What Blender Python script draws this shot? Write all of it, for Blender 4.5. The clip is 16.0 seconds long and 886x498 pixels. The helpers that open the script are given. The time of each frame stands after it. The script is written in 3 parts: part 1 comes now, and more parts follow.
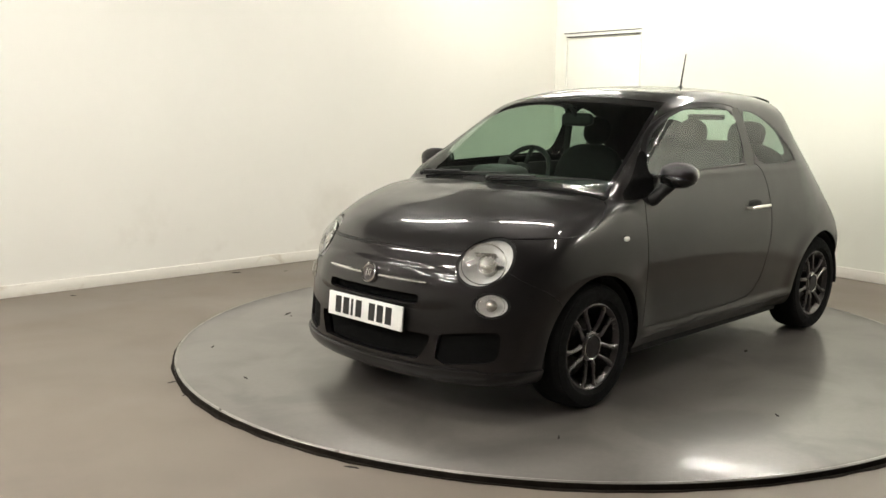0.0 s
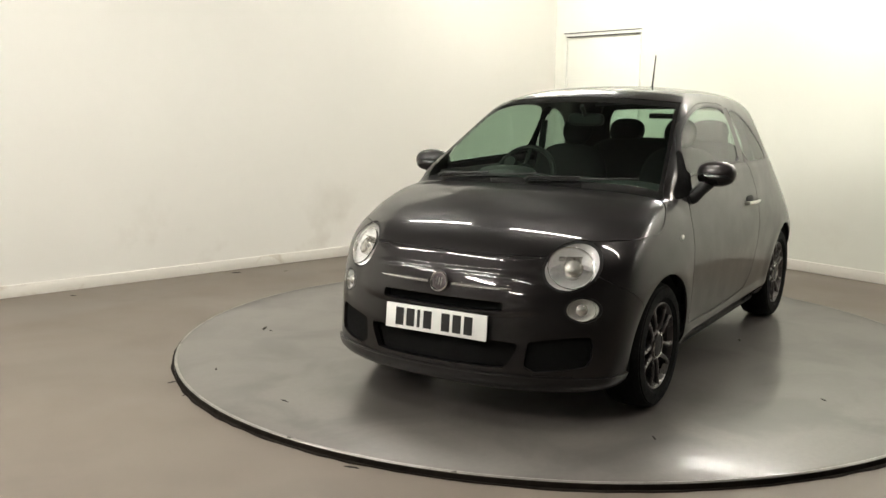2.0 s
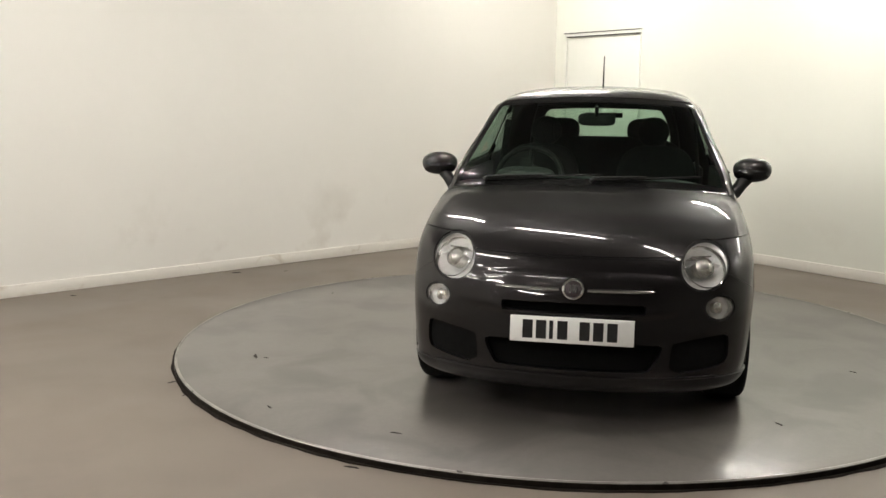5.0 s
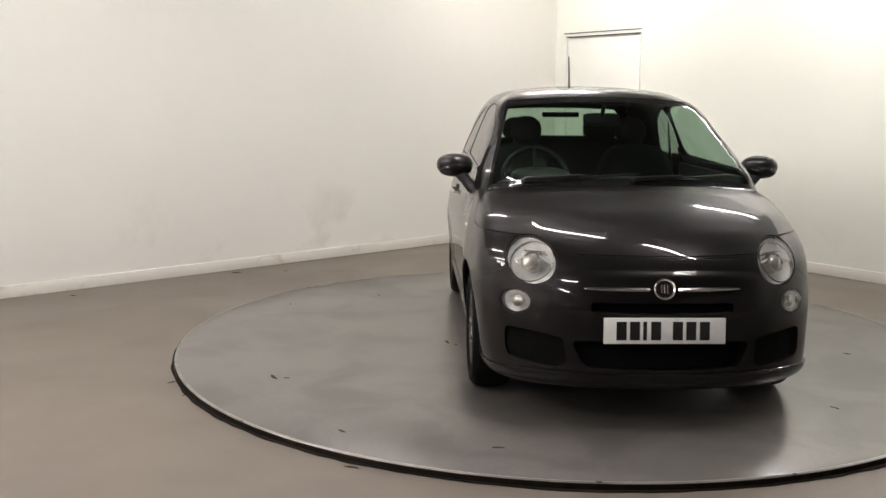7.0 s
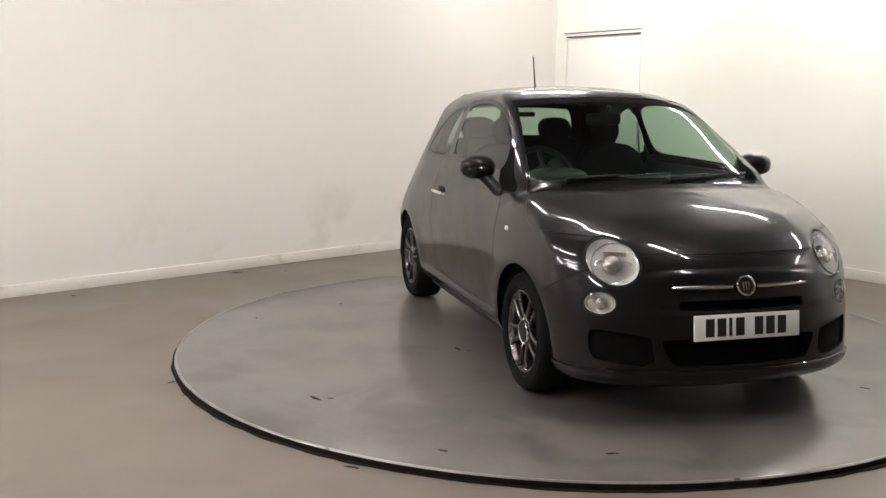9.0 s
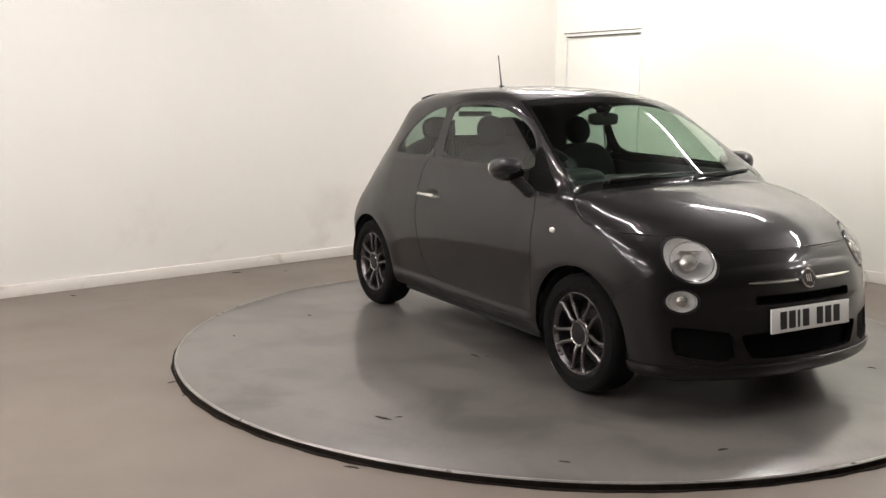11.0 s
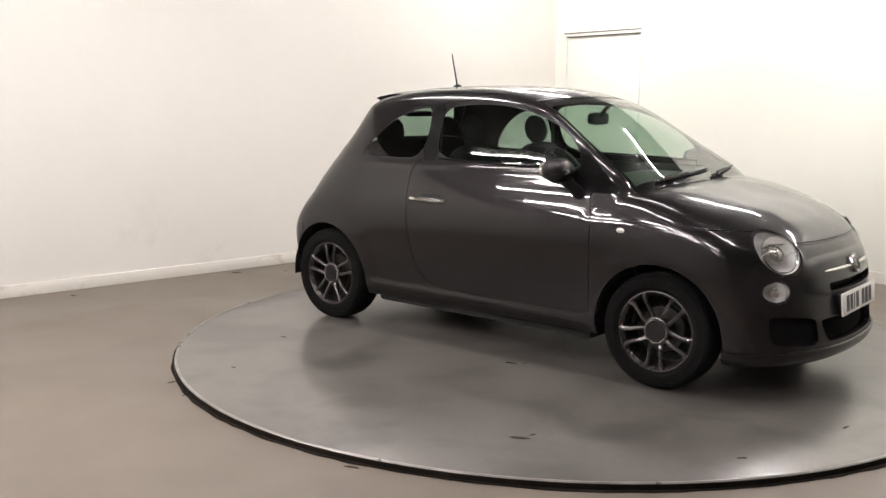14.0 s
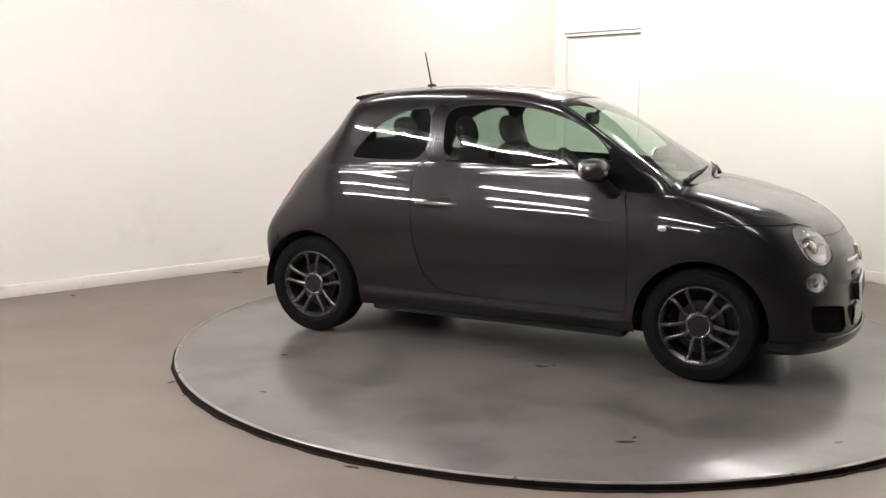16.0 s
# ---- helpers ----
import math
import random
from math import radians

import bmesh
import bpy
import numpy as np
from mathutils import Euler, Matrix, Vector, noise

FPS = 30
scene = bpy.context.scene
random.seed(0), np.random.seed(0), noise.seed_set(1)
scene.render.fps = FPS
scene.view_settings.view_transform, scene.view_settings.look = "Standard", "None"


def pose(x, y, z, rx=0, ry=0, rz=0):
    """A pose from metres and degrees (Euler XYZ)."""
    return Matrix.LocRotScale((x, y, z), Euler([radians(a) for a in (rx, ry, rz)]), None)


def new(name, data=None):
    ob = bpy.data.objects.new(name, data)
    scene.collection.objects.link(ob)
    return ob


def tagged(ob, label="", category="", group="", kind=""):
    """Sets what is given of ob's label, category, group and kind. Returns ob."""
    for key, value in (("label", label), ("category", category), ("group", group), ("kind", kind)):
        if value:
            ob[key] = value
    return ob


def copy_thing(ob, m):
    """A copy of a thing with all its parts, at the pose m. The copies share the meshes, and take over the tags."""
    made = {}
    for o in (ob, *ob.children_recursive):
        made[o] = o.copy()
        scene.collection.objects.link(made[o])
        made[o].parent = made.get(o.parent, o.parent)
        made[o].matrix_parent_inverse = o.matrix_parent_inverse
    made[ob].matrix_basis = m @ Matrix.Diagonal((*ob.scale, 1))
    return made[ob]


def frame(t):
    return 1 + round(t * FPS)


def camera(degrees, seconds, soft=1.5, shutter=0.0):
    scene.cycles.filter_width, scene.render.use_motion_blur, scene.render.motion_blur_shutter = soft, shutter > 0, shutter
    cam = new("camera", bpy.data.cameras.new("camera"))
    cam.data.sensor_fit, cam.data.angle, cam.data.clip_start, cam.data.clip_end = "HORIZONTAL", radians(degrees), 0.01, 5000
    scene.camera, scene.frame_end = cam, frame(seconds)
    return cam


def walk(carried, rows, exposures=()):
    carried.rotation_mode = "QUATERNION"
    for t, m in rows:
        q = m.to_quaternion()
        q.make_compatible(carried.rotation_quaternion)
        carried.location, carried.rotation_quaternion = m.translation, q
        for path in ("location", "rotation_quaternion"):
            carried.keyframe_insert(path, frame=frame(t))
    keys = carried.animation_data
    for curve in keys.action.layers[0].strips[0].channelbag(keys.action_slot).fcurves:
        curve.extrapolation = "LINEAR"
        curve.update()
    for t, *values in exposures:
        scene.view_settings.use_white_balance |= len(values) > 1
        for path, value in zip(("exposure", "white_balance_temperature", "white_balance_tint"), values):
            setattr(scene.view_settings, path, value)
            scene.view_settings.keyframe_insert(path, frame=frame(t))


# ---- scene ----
TOP = 0.03                      # height of the turntable's deck over the floor
CX, CY = 0.6840, 5.5383         # the turntable's axis
AX, AY = 0.2136, -0.1947        # that axis in the car's own plan
TURNS = [(0, -135.39), (0.5, -132.30), (1, -128.92), (1.5, -125.56), (2, -122.13),
         (2.5, -118.76), (3, -115.30), (3.5, -111.92), (4, -108.41), (6.5, -91.30),
         (7, -87.84), (7.5, -84.45), (8, -80.98), (8.5, -77.57), (9, -74.10),
         (11.5, -56.74), (12, -53.42), (12.5, -50.06), (13, -46.61), (13.5, -43.16),
         (14, -39.64), (14.5, -36.13), (15, -32.59), (15.5, -29.03), (16, -25.44)]

cam = camera(50.264, 16.0, soft=1.5)
EYE = pose(0, 0, 1.3990 + TOP, 81.038, 0, 0) @ pose(0, 0, 0, 0, 0, 0.562)
walk(cam, [(0.0, EYE), (16.0, EYE)],
     [(0.0, 0.48, 6750, 8), (4.0, 0.27, 6750, 9), (7.0, 0.20, 6500, 15), (9.0, 0.26, 6500, 16), (12.5, 0.46, 6500, 17), (14.0, 0.50, 6500, 17), (16.0, 0.52, 6450, 17)])

# ---- world and light ----
world = bpy.data.worlds.new("world")
scene.world = world
world.use_nodes = True
world.node_tree.nodes["Background"].inputs["Color"].default_value = (0.9, 0.95, 1.0, 1)
world.node_tree.nodes["Background"].inputs["Strength"].default_value = 0.02

# ---- materials ----


def material(name, color, rough=0.5, metal=0.0, coat=0.0, scale=8.0, vary=0.12, bump=0.0, bump_scale=200.0, rough_vary=0.1, spec=0.5,
             detail=6.0, stain=None, stain_scale=2.0, stain_low=0.55, stain_high=0.75, coat_rough=0.03):
    m = bpy.data.materials.new(name)
    m.use_nodes = True
    nt = m.node_tree
    b = nt.nodes["Principled BSDF"]
    tc = nt.nodes.new("ShaderNodeTexCoord")

    def tex(sc, detail=detail, distort=0.0):
        n = nt.nodes.new("ShaderNodeTexNoise")
        n.inputs["Scale"].default_value, n.inputs["Detail"].default_value = sc, detail
        n.inputs["Distortion"].default_value = distort
        nt.links.new(tc.outputs["Object"], n.inputs["Vector"])
        return n.outputs["Fac"]

    def ramp(fac, a, c, lo=0.2, hi=0.8):
        r = nt.nodes.new("ShaderNodeMapRange")
        r.interpolation_type = "SMOOTHSTEP"
        r.inputs["From Min"].default_value, r.inputs["From Max"].default_value = lo, hi
        r.inputs["To Min"].default_value, r.inputs["To Max"].default_value = a, c
        nt.links.new(fac, r.inputs["Value"])
        return r.outputs["Result"]

    def mix(fac, a, c):
        n = nt.nodes.new("ShaderNodeMix")
        n.data_type = "RGBA"
        nt.links.new(fac, n.inputs["Factor"])
        for v, i in ((a, 6), (c, 7)):
            if isinstance(v, tuple):
                n.inputs[i].default_value = (*v, 1)
            else:
                nt.links.new(v, n.inputs[i])
        return n.outputs[2]

    dark = tuple(c * (1 - vary) for c in color)
    light = tuple(min(1, c * (1 + vary)) for c in color)
    big = tex(scale)
    col = mix(ramp(big, 0, 1), dark, light)
    fine = tex(scale * 14, min(3, detail))
    col = mix(ramp(fine, 0, 0.35), col, dark)
    if stain:
        col = mix(ramp(tex(stain_scale, detail + 2 if detail > 2 else 1.5, 0.6), 0, 1, stain_low, stain_high), col, stain)
    nt.links.new(col, b.inputs["Base Color"])
    nt.links.new(ramp(tex(scale * 2.3), max(0.02, rough - rough_vary), min(1, rough + rough_vary)), b.inputs["Roughness"])
    b.inputs["Metallic"].default_value = metal
    b.inputs["Coat Weight"].default_value, b.inputs["Coat Roughness"].default_value = coat, coat_rough
    b.inputs["Specular IOR Level"].default_value = spec
    if bump:
        n = nt.nodes.new("ShaderNodeBump")
        n.inputs["Strength"].default_value, n.inputs["Distance"].default_value = bump, 0.002
        nt.links.new(tex(bump_scale, 4), n.inputs["Height"])
        nt.links.new(n.outputs["Normal"], b.inputs["Normal"])
    return m


def pane(name, tint, gloss_rough=0.0, ior=1.5):
    """Thin tinted glazing: clear along the ray, with a mirror film that grows at grazing angles."""
    m = bpy.data.materials.new(name)
    m.use_nodes = True
    nt = m.node_tree
    nt.nodes.remove(nt.nodes["Principled BSDF"])
    out = nt.nodes["Material Output"]
    clear, gloss, mixer, face = (nt.nodes.new("ShaderNode" + k) for k in ("BsdfTransparent", "BsdfGlossy", "MixShader", "LayerWeight"))
    power, amount = nt.nodes.new("ShaderNodeMath"), nt.nodes.new("ShaderNodeMapRange")
    clear.inputs["Color"].default_value = (*tint, 1)
    gloss.inputs["Roughness"].default_value = gloss_rough
    gloss.inputs["Color"].default_value = (1, 1, 1, 1)
    face.inputs["Blend"].default_value = 0.5
    power.operation = "POWER"
    power.inputs[1].default_value = 5.0
    base = 1.3 * ((ior - 1) / (ior + 1)) ** 2
    amount.inputs["To Min"].default_value, amount.inputs["To Max"].default_value = base, 0.85
    nt.links.new(face.outputs["Facing"], power.inputs[0])
    nt.links.new(power.outputs[0], amount.inputs["Value"])
    nt.links.new(amount.outputs[0], mixer.inputs[0])
    nt.links.new(clear.outputs[0], mixer.inputs[1])
    nt.links.new(gloss.outputs[0], mixer.inputs[2])
    nt.links.new(mixer.outputs[0], out.inputs["Surface"])
    return m


def glow(name, color, strength):
    m = bpy.data.materials.new(name)
    m.use_nodes = True
    b = m.node_tree.nodes["Principled BSDF"]
    b.inputs["Base Color"].default_value = (0.9, 0.9, 0.9, 1)
    b.inputs["Emission Color"].default_value = (*color, 1)
    b.inputs["Emission Strength"].default_value = strength
    return m


PAINT = material("dark_grey_metallic_paint", (0.0118, 0.0103, 0.0107), 0.38, 0.6, 0.72, 3.0, 0.05, bump=0.03, bump_scale=900, rough_vary=0.03, spec=0.1)
BLACK = material("black_plastic", (0.007, 0.007, 0.007), 0.5, 0, 0, 30, 0.2, 0.1, 500, spec=0.25)
GLOSS_BLACK = material("gloss_black_trim", (0.007, 0.007, 0.007), 0.13, 0, 0.0, 20, 0.1, rough_vary=0.03, spec=0.4)
RUBBER = material("tyre_rubber", (0.004, 0.004, 0.004), 0.85, 0, 0, 25, 0.25, 0.3, 220, spec=0.12)
CHROME = material("chrome", (0.75, 0.74, 0.72), 0.12, 1.0, 0, 20, 0.05, rough_vary=0.04)
ALLOY = material("dark_alloy", (0.105, 0.096, 0.096), 0.31, 0.95, 0.2, 30, 0.1, rough_vary=0.06, coat_rough=0.2)
CAP = material("wheel_cap_black", (0.012, 0.010, 0.011), 0.5, 0, 0, 30, 0.1, spec=0.2)
STEEL = material("brake_steel", (0.05, 0.047, 0.045), 0.5, 1.0, 0, 60, 0.2)
CLOTH = material("dark_seat_cloth", (0.010, 0.010, 0.0105), 0.9, 0, 0, 60, 0.3, 0.1, 500, spec=0.2)
DASH = material("dashboard_plastic", (0.028, 0.028, 0.028), 0.5, 0, 0, 40, 0.15, 0.25, 600)
UNDER = material("underbody_black", (0.008, 0.008, 0.008), 0.9, 0, 0, 20, 0.2)
GLASS = pane("tinted_glass", (0.58, 0.70, 0.62))
# same glass with the dimness of the rear cabin put into its tint
REAR_GLASS = pane("cabin_shade_rear_glass", (0.44, 0.53, 0.48))
LENS = pane("clear_lens", (0.93, 0.94, 0.93), 0.02)
REFLECT = material("lamp_reflector", (0.90, 0.89, 0.89), 0.22, 0.40, 0, 40, 0.10, 0.22, 40, rough_vary=0.03)
AMBER = material("lamp_bulb_shroud", (0.55, 0.53, 0.5), 0.2, 0.8, 0, 40, 0.1)
RED_LENS = material("red_lens", (0.35, 0.02, 0.02), 0.15, 0, 0.8, 40, 0.1)
PLATE = material("plate_white", (0.78, 0.78, 0.76), 0.35, 0, 0.3, 20, 0.03)
INK = material("plate_black", (0.01, 0.01, 0.01), 0.4, 0, 0, 20, 0.1)
BADGE = material("badge_dark_red", (0.018, 0.010, 0.011), 0.35, 0.3, 0.6, 50, 0.1)
WALL = material("white_painted_wall", (0.80, 0.785, 0.74), 0.6, 0, 0, 0.8, 0.02, 0.12, 160, 0.05, 0.4, 6.0, (0.74, 0.72, 0.66), 0.9, 0.66, 0.90)
SKIRT = material("painted_skirting", (0.77, 0.745, 0.69), 0.6, 0, 0, 3.0, 0.04, 0.2, 120, 0.05, 0.4, 6.0, (0.56, 0.50, 0.42), 5.0, 0.60, 0.75)
DOORPAINT = material("white_painted_door", (0.79, 0.80, 0.745), 0.5, 0, 0, 2.0, 0.02, 0.05, 200)
SHADE = material("door_head_shade", (0.08, 0.08, 0.072), 0.6, 0, 0, 20, 0.08)
CEILING = material("dark_ceiling_lining", (0.07, 0.07, 0.068), 0.8, 0, 0, 2, 0.04, 0.1, 100)
FLOOR = material("grey_beige_painted_concrete", (0.170, 0.140, 0.116), 0.42, 0, 0, 0.9, 0.05, 0.12, 140, 0.06, 0.5, 6.0, (0.128, 0.105, 0.087), 1.3, 0.38, 0.85)
DECK = material("satin_steel_deck", (0.130, 0.119, 0.110), 0.20, 0.0, 0.28, 45.0, 0.07, 0.03, 260, 0.015, 0.8, 4.0, (0.076, 0.069, 0.064), 2.1, 0.42, 0.68, 0.12)
EDGE = material("dark_turntable_edge", (0.012, 0.009, 0.007), 0.85, 0, 0, 12, 0.35, 0.3, 60, spec=0.1)
WORN = material("worn_steel_edge", (0.30, 0.285, 0.265), 0.35, 0.5, 0, 6, 0.35, 0.1, 120)
DIRT = material("dark_grime", (0.022, 0.018, 0.015), 0.9, 0, 0, 30, 0.4, 0.5, 90)
TUBE = glow("lit_tube", (1.0, 0.97, 0.91), 300.0)
BATTEN = material("white_batten", (0.75, 0.75, 0.73), 0.4, 0, 0, 6, 0.03)



def scuffed(m, color, top, scale, low, high):
    """Adds grey scuff marks between the floor and a height to a material."""
    nt = m.node_tree
    b = nt.nodes["Principled BSDF"]
    old = b.inputs["Base Color"].links[0].from_socket
    tc, sep, fall, tex, cut, mul, mix = (nt.nodes.new("ShaderNode" + k) for k in ("TexCoord", "SeparateXYZ", "MapRange", "TexNoise", "MapRange", "Math", "Mix"))
    nt.links.new(tc.outputs["Object"], sep.inputs[0])
    nt.links.new(sep.outputs["Z"], fall.inputs["Value"])
    fall.inputs["From Min"].default_value, fall.inputs["From Max"].default_value = 0.1, top
    fall.inputs["To Min"].default_value, fall.inputs["To Max"].default_value = 1.0, 0.0
    nt.links.new(tc.outputs["Object"], tex.inputs["Vector"])
    tex.inputs["Scale"].default_value, tex.inputs["Detail"].default_value = scale, 7
    nt.links.new(tex.outputs["Fac"], cut.inputs["Value"])
    cut.inputs["From Min"].default_value, cut.inputs["From Max"].default_value = low, high
    mul.operation = "MULTIPLY"
    nt.links.new(fall.outputs[0], mul.inputs[0])
    nt.links.new(cut.outputs[0], mul.inputs[1])
    mix.data_type = "RGBA"
    nt.links.new(mul.outputs[0], mix.inputs["Factor"])
    nt.links.new(old, mix.inputs[6])
    mix.inputs[7].default_value = (*color, 1)
    nt.links.new(mix.outputs[2], b.inputs["Base Color"])


def blotched(m, scale, smooth, rough):
    """Lets a surface's gloss change from patch to patch, with a faint waviness."""
    nt = m.node_tree
    b = nt.nodes["Principled BSDF"]
    tc, tex, cut = (nt.nodes.new("ShaderNode" + k) for k in ("TexCoord", "TexNoise", "MapRange"))
    nt.links.new(tc.outputs["Object"], tex.inputs["Vector"])
    tex.inputs["Scale"].default_value, tex.inputs["Detail"].default_value, tex.inputs["Distortion"].default_value = scale, 3.5, 0.4
    nt.links.new(tex.outputs["Fac"], cut.inputs["Value"])
    cut.inputs["From Min"].default_value, cut.inputs["From Max"].default_value = 0.32, 0.68
    cut.inputs["To Min"].default_value, cut.inputs["To Max"].default_value = smooth, rough
    nt.links.new(cut.outputs[0], b.inputs["Roughness"])


blotched(DECK, 1.7, 0.285, 0.33)
blotched(FLOOR, 1.1, 0.38, 0.50)

WALL_EAST = material("cool_white_painted_wall", (0.79, 0.80, 0.73), 0.6, 0, 0, 0.8, 0.02, 0.12, 160, 0.05, 0.4, 6.0, (0.74, 0.74, 0.66), 0.9, 0.60, 0.80)
WALL_GREY = material("unseen_wall_grey", (0.30, 0.29, 0.27), 0.6, 0, 0, 0.8, 0.04, 0.12, 160, 0.05, 0.4)
scuffed(WALL, (0.56, 0.52, 0.46), 0.8, 1.5, 0.57, 0.75)
scuffed(WALL_EAST, (0.60, 0.57, 0.50), 0.5, 1.7, 0.60, 0.78)

# ---- mesh helpers ----


def mesh_object(name, verts, faces, mat, parent=None, label="", smooth=True):
    me = bpy.data.meshes.new(name)
    me.from_pydata([tuple(v) for v in verts], [], [tuple(f) for f in faces])
    me.materials.append(mat)
    if smooth:
        me.polygons.foreach_set("use_smooth", [True] * len(me.polygons))
    me.update()
    ob = new(name, me)
    if parent:
        ob.parent = parent
    if label:
        tagged(ob, label)
    return ob


def part(name, bm, mat, parent=None, label="", smooth=True, sharp=35):
    bmesh.ops.recalc_face_normals(bm, faces=bm.faces)
    for f in bm.faces:
        f.smooth = smooth
    for e in bm.edges:
        if len(e.link_faces) == 2 and e.calc_face_angle(0) > radians(sharp):
            e.smooth = False
    me = bpy.data.meshes.new(name)
    bm.to_mesh(me)
    bm.free()
    me.materials.append(mat)
    ob = new(name, me)
    if parent:
        ob.parent = parent
    if label:
        tagged(ob, label)
    return ob


def add_box(bm, m, sx, sy, sz, bevel=0.004, seg=2):
    made = bmesh.ops.create_cube(bm, size=1.0, matrix=m @ Matrix.Diagonal((sx, sy, sz, 1)))
    if bevel:
        edges = {e for v in made["verts"] for e in v.link_edges}
        bmesh.ops.bevel(bm, geom=list(edges), offset=bevel, segments=seg, affect="EDGES", profile=0.5)


def box(m, sx, sy, sz, bevel=0.004, seg=2):
    bm = bmesh.new()
    add_box(bm, m, sx, sy, sz, bevel, seg)
    return bm


def add_lathe(bm, m, profile, n=48, close=False):
    """Turns (radius, along) pairs about the local y axis."""
    rings = []
    for r, a in profile:
        if r < 1e-6:
            rings.append([bm.verts.new(m @ Vector((0, a, 0)))])
        else:
            rings.append([bm.verts.new(m @ Vector((r * math.cos(2 * math.pi * i / n), a, r * math.sin(2 * math.pi * i / n)))) for i in range(n)])
    pairs = list(zip(rings, rings[1:])) + ([(rings[-1], rings[0])] if close else [])
    for a, b in pairs:
        for i in range(n):
            j = (i + 1) % n
            if len(a) == 1 and len(b) == 1:
                continue
            if len(a) == 1:
                bm.faces.new((a[0], b[i], b[j]))
            elif len(b) == 1:
                bm.faces.new((a[i], b[0], a[j]))
            else:
                bm.faces.new((a[i], b[i], b[j], a[j]))


def lathe(m, profile, n=48, close=False):
    bm = bmesh.new()
    add_lathe(bm, m, profile, n, close)
    return bm


def add_sweep(bm, path, radii, n=10, flat=1.0):
    """A tapered round bar along a path of points."""
    path = [Vector(p) for p in path]
    radii = radii if isinstance(radii, (list, tuple)) else [radii] * len(path)
    rings, up = [], Vector((0.13, 0.21, 0.97))
    for i, p in enumerate(path):
        d = (path[min(i + 1, len(path) - 1)] - path[max(i - 1, 0)]).normalized()
        a = d.cross(up).normalized()
        b = a.cross(d)
        rings.append([bm.verts.new(p + radii[i] * (math.cos(2 * math.pi * k / n) * a + flat * math.sin(2 * math.pi * k / n) * b)) for k in range(n)])
    for r, q in zip(rings, rings[1:]):
        for k in range(n):
            bm.faces.new((r[k], r[(k + 1) % n], q[(k + 1) % n], q[k]))
    bm.faces.new(rings[0][::-1])
    bm.faces.new(rings[-1])


def sweep(path, radii, n=10, flat=1.0):
    bm = bmesh.new()
    add_sweep(bm, path, radii, n, flat)
    return bm


def add_pillow(bm, m, sx, sy, sz, p=0.6, nu=32, nv=18):
    """A superellipsoid cushion with half sizes sx, sy, sz."""
    def pw(c):
        return math.copysign(abs(c) ** p, c)
    rings = []
    for i in range(1, nv):
        v = -math.pi / 2 + math.pi * i / nv
        rings.append([bm.verts.new(m @ Vector((sx * pw(math.cos(v)) * pw(math.cos(2 * math.pi * k / nu)),
                                               sy * pw(math.cos(v)) * pw(math.sin(2 * math.pi * k / nu)), sz * pw(math.sin(v))))) for k in range(nu)])
    lo, hi = bm.verts.new(m @ Vector((0, 0, -sz))), bm.verts.new(m @ Vector((0, 0, sz)))
    for k in range(nu):
        j = (k + 1) % nu
        bm.faces.new((lo, rings[0][j], rings[0][k]))
        bm.faces.new((hi, rings[-1][k], rings[-1][j]))
        for r, q in zip(rings, rings[1:]):
            bm.faces.new((r[k], r[j], q[j], q[k]))


def pillow(m, sx, sy, sz, p=0.6):
    bm = bmesh.new()
    add_pillow(bm, m, sx, sy, sz, p)
    return bm


# ---- room ----
CORNER = Vector((1.21, 10.51, 0))
DIR_L = Vector((-math.cos(radians(42.0)), -math.sin(radians(42.0)), 0))
DIR_R = Vector((math.cos(radians(-52.5)), math.sin(radians(-52.5)), 0))
LEN_L, LEN_R, HIGH = 13.0, 12.0, 3.0


def along(start, d, inside):
    """A frame on a wall: x along it, y out of it into the room."""
    x = d.normalized()
    y = Vector((-x.y, x.x, 0))
    if y.dot(inside - start) < 0:
        y = -y
    z = Vector((0, 0, 1))
    return Matrix.Translation(start) @ Matrix((x, y, z)).transposed().to_4x4()


MIDDLE = Vector((0.0, 4.0, 0))
END_L, END_R = CORNER + DIR_L * LEN_L, CORNER + DIR_R * LEN_R
BACK = END_L + END_R - CORNER


def wall(name, a, b, label, paint=None):
    m = along(a, b - a, MIDDLE)
    n = (b - a).length
    bm = bmesh.new()
    add_box(bm, m @ pose(n / 2, -0.075, HIGH / 2), n + 0.3, 0.15, HIGH, 0)
    return tagged(part(name, bm, paint or WALL), label, "wall", kind="structure"), m


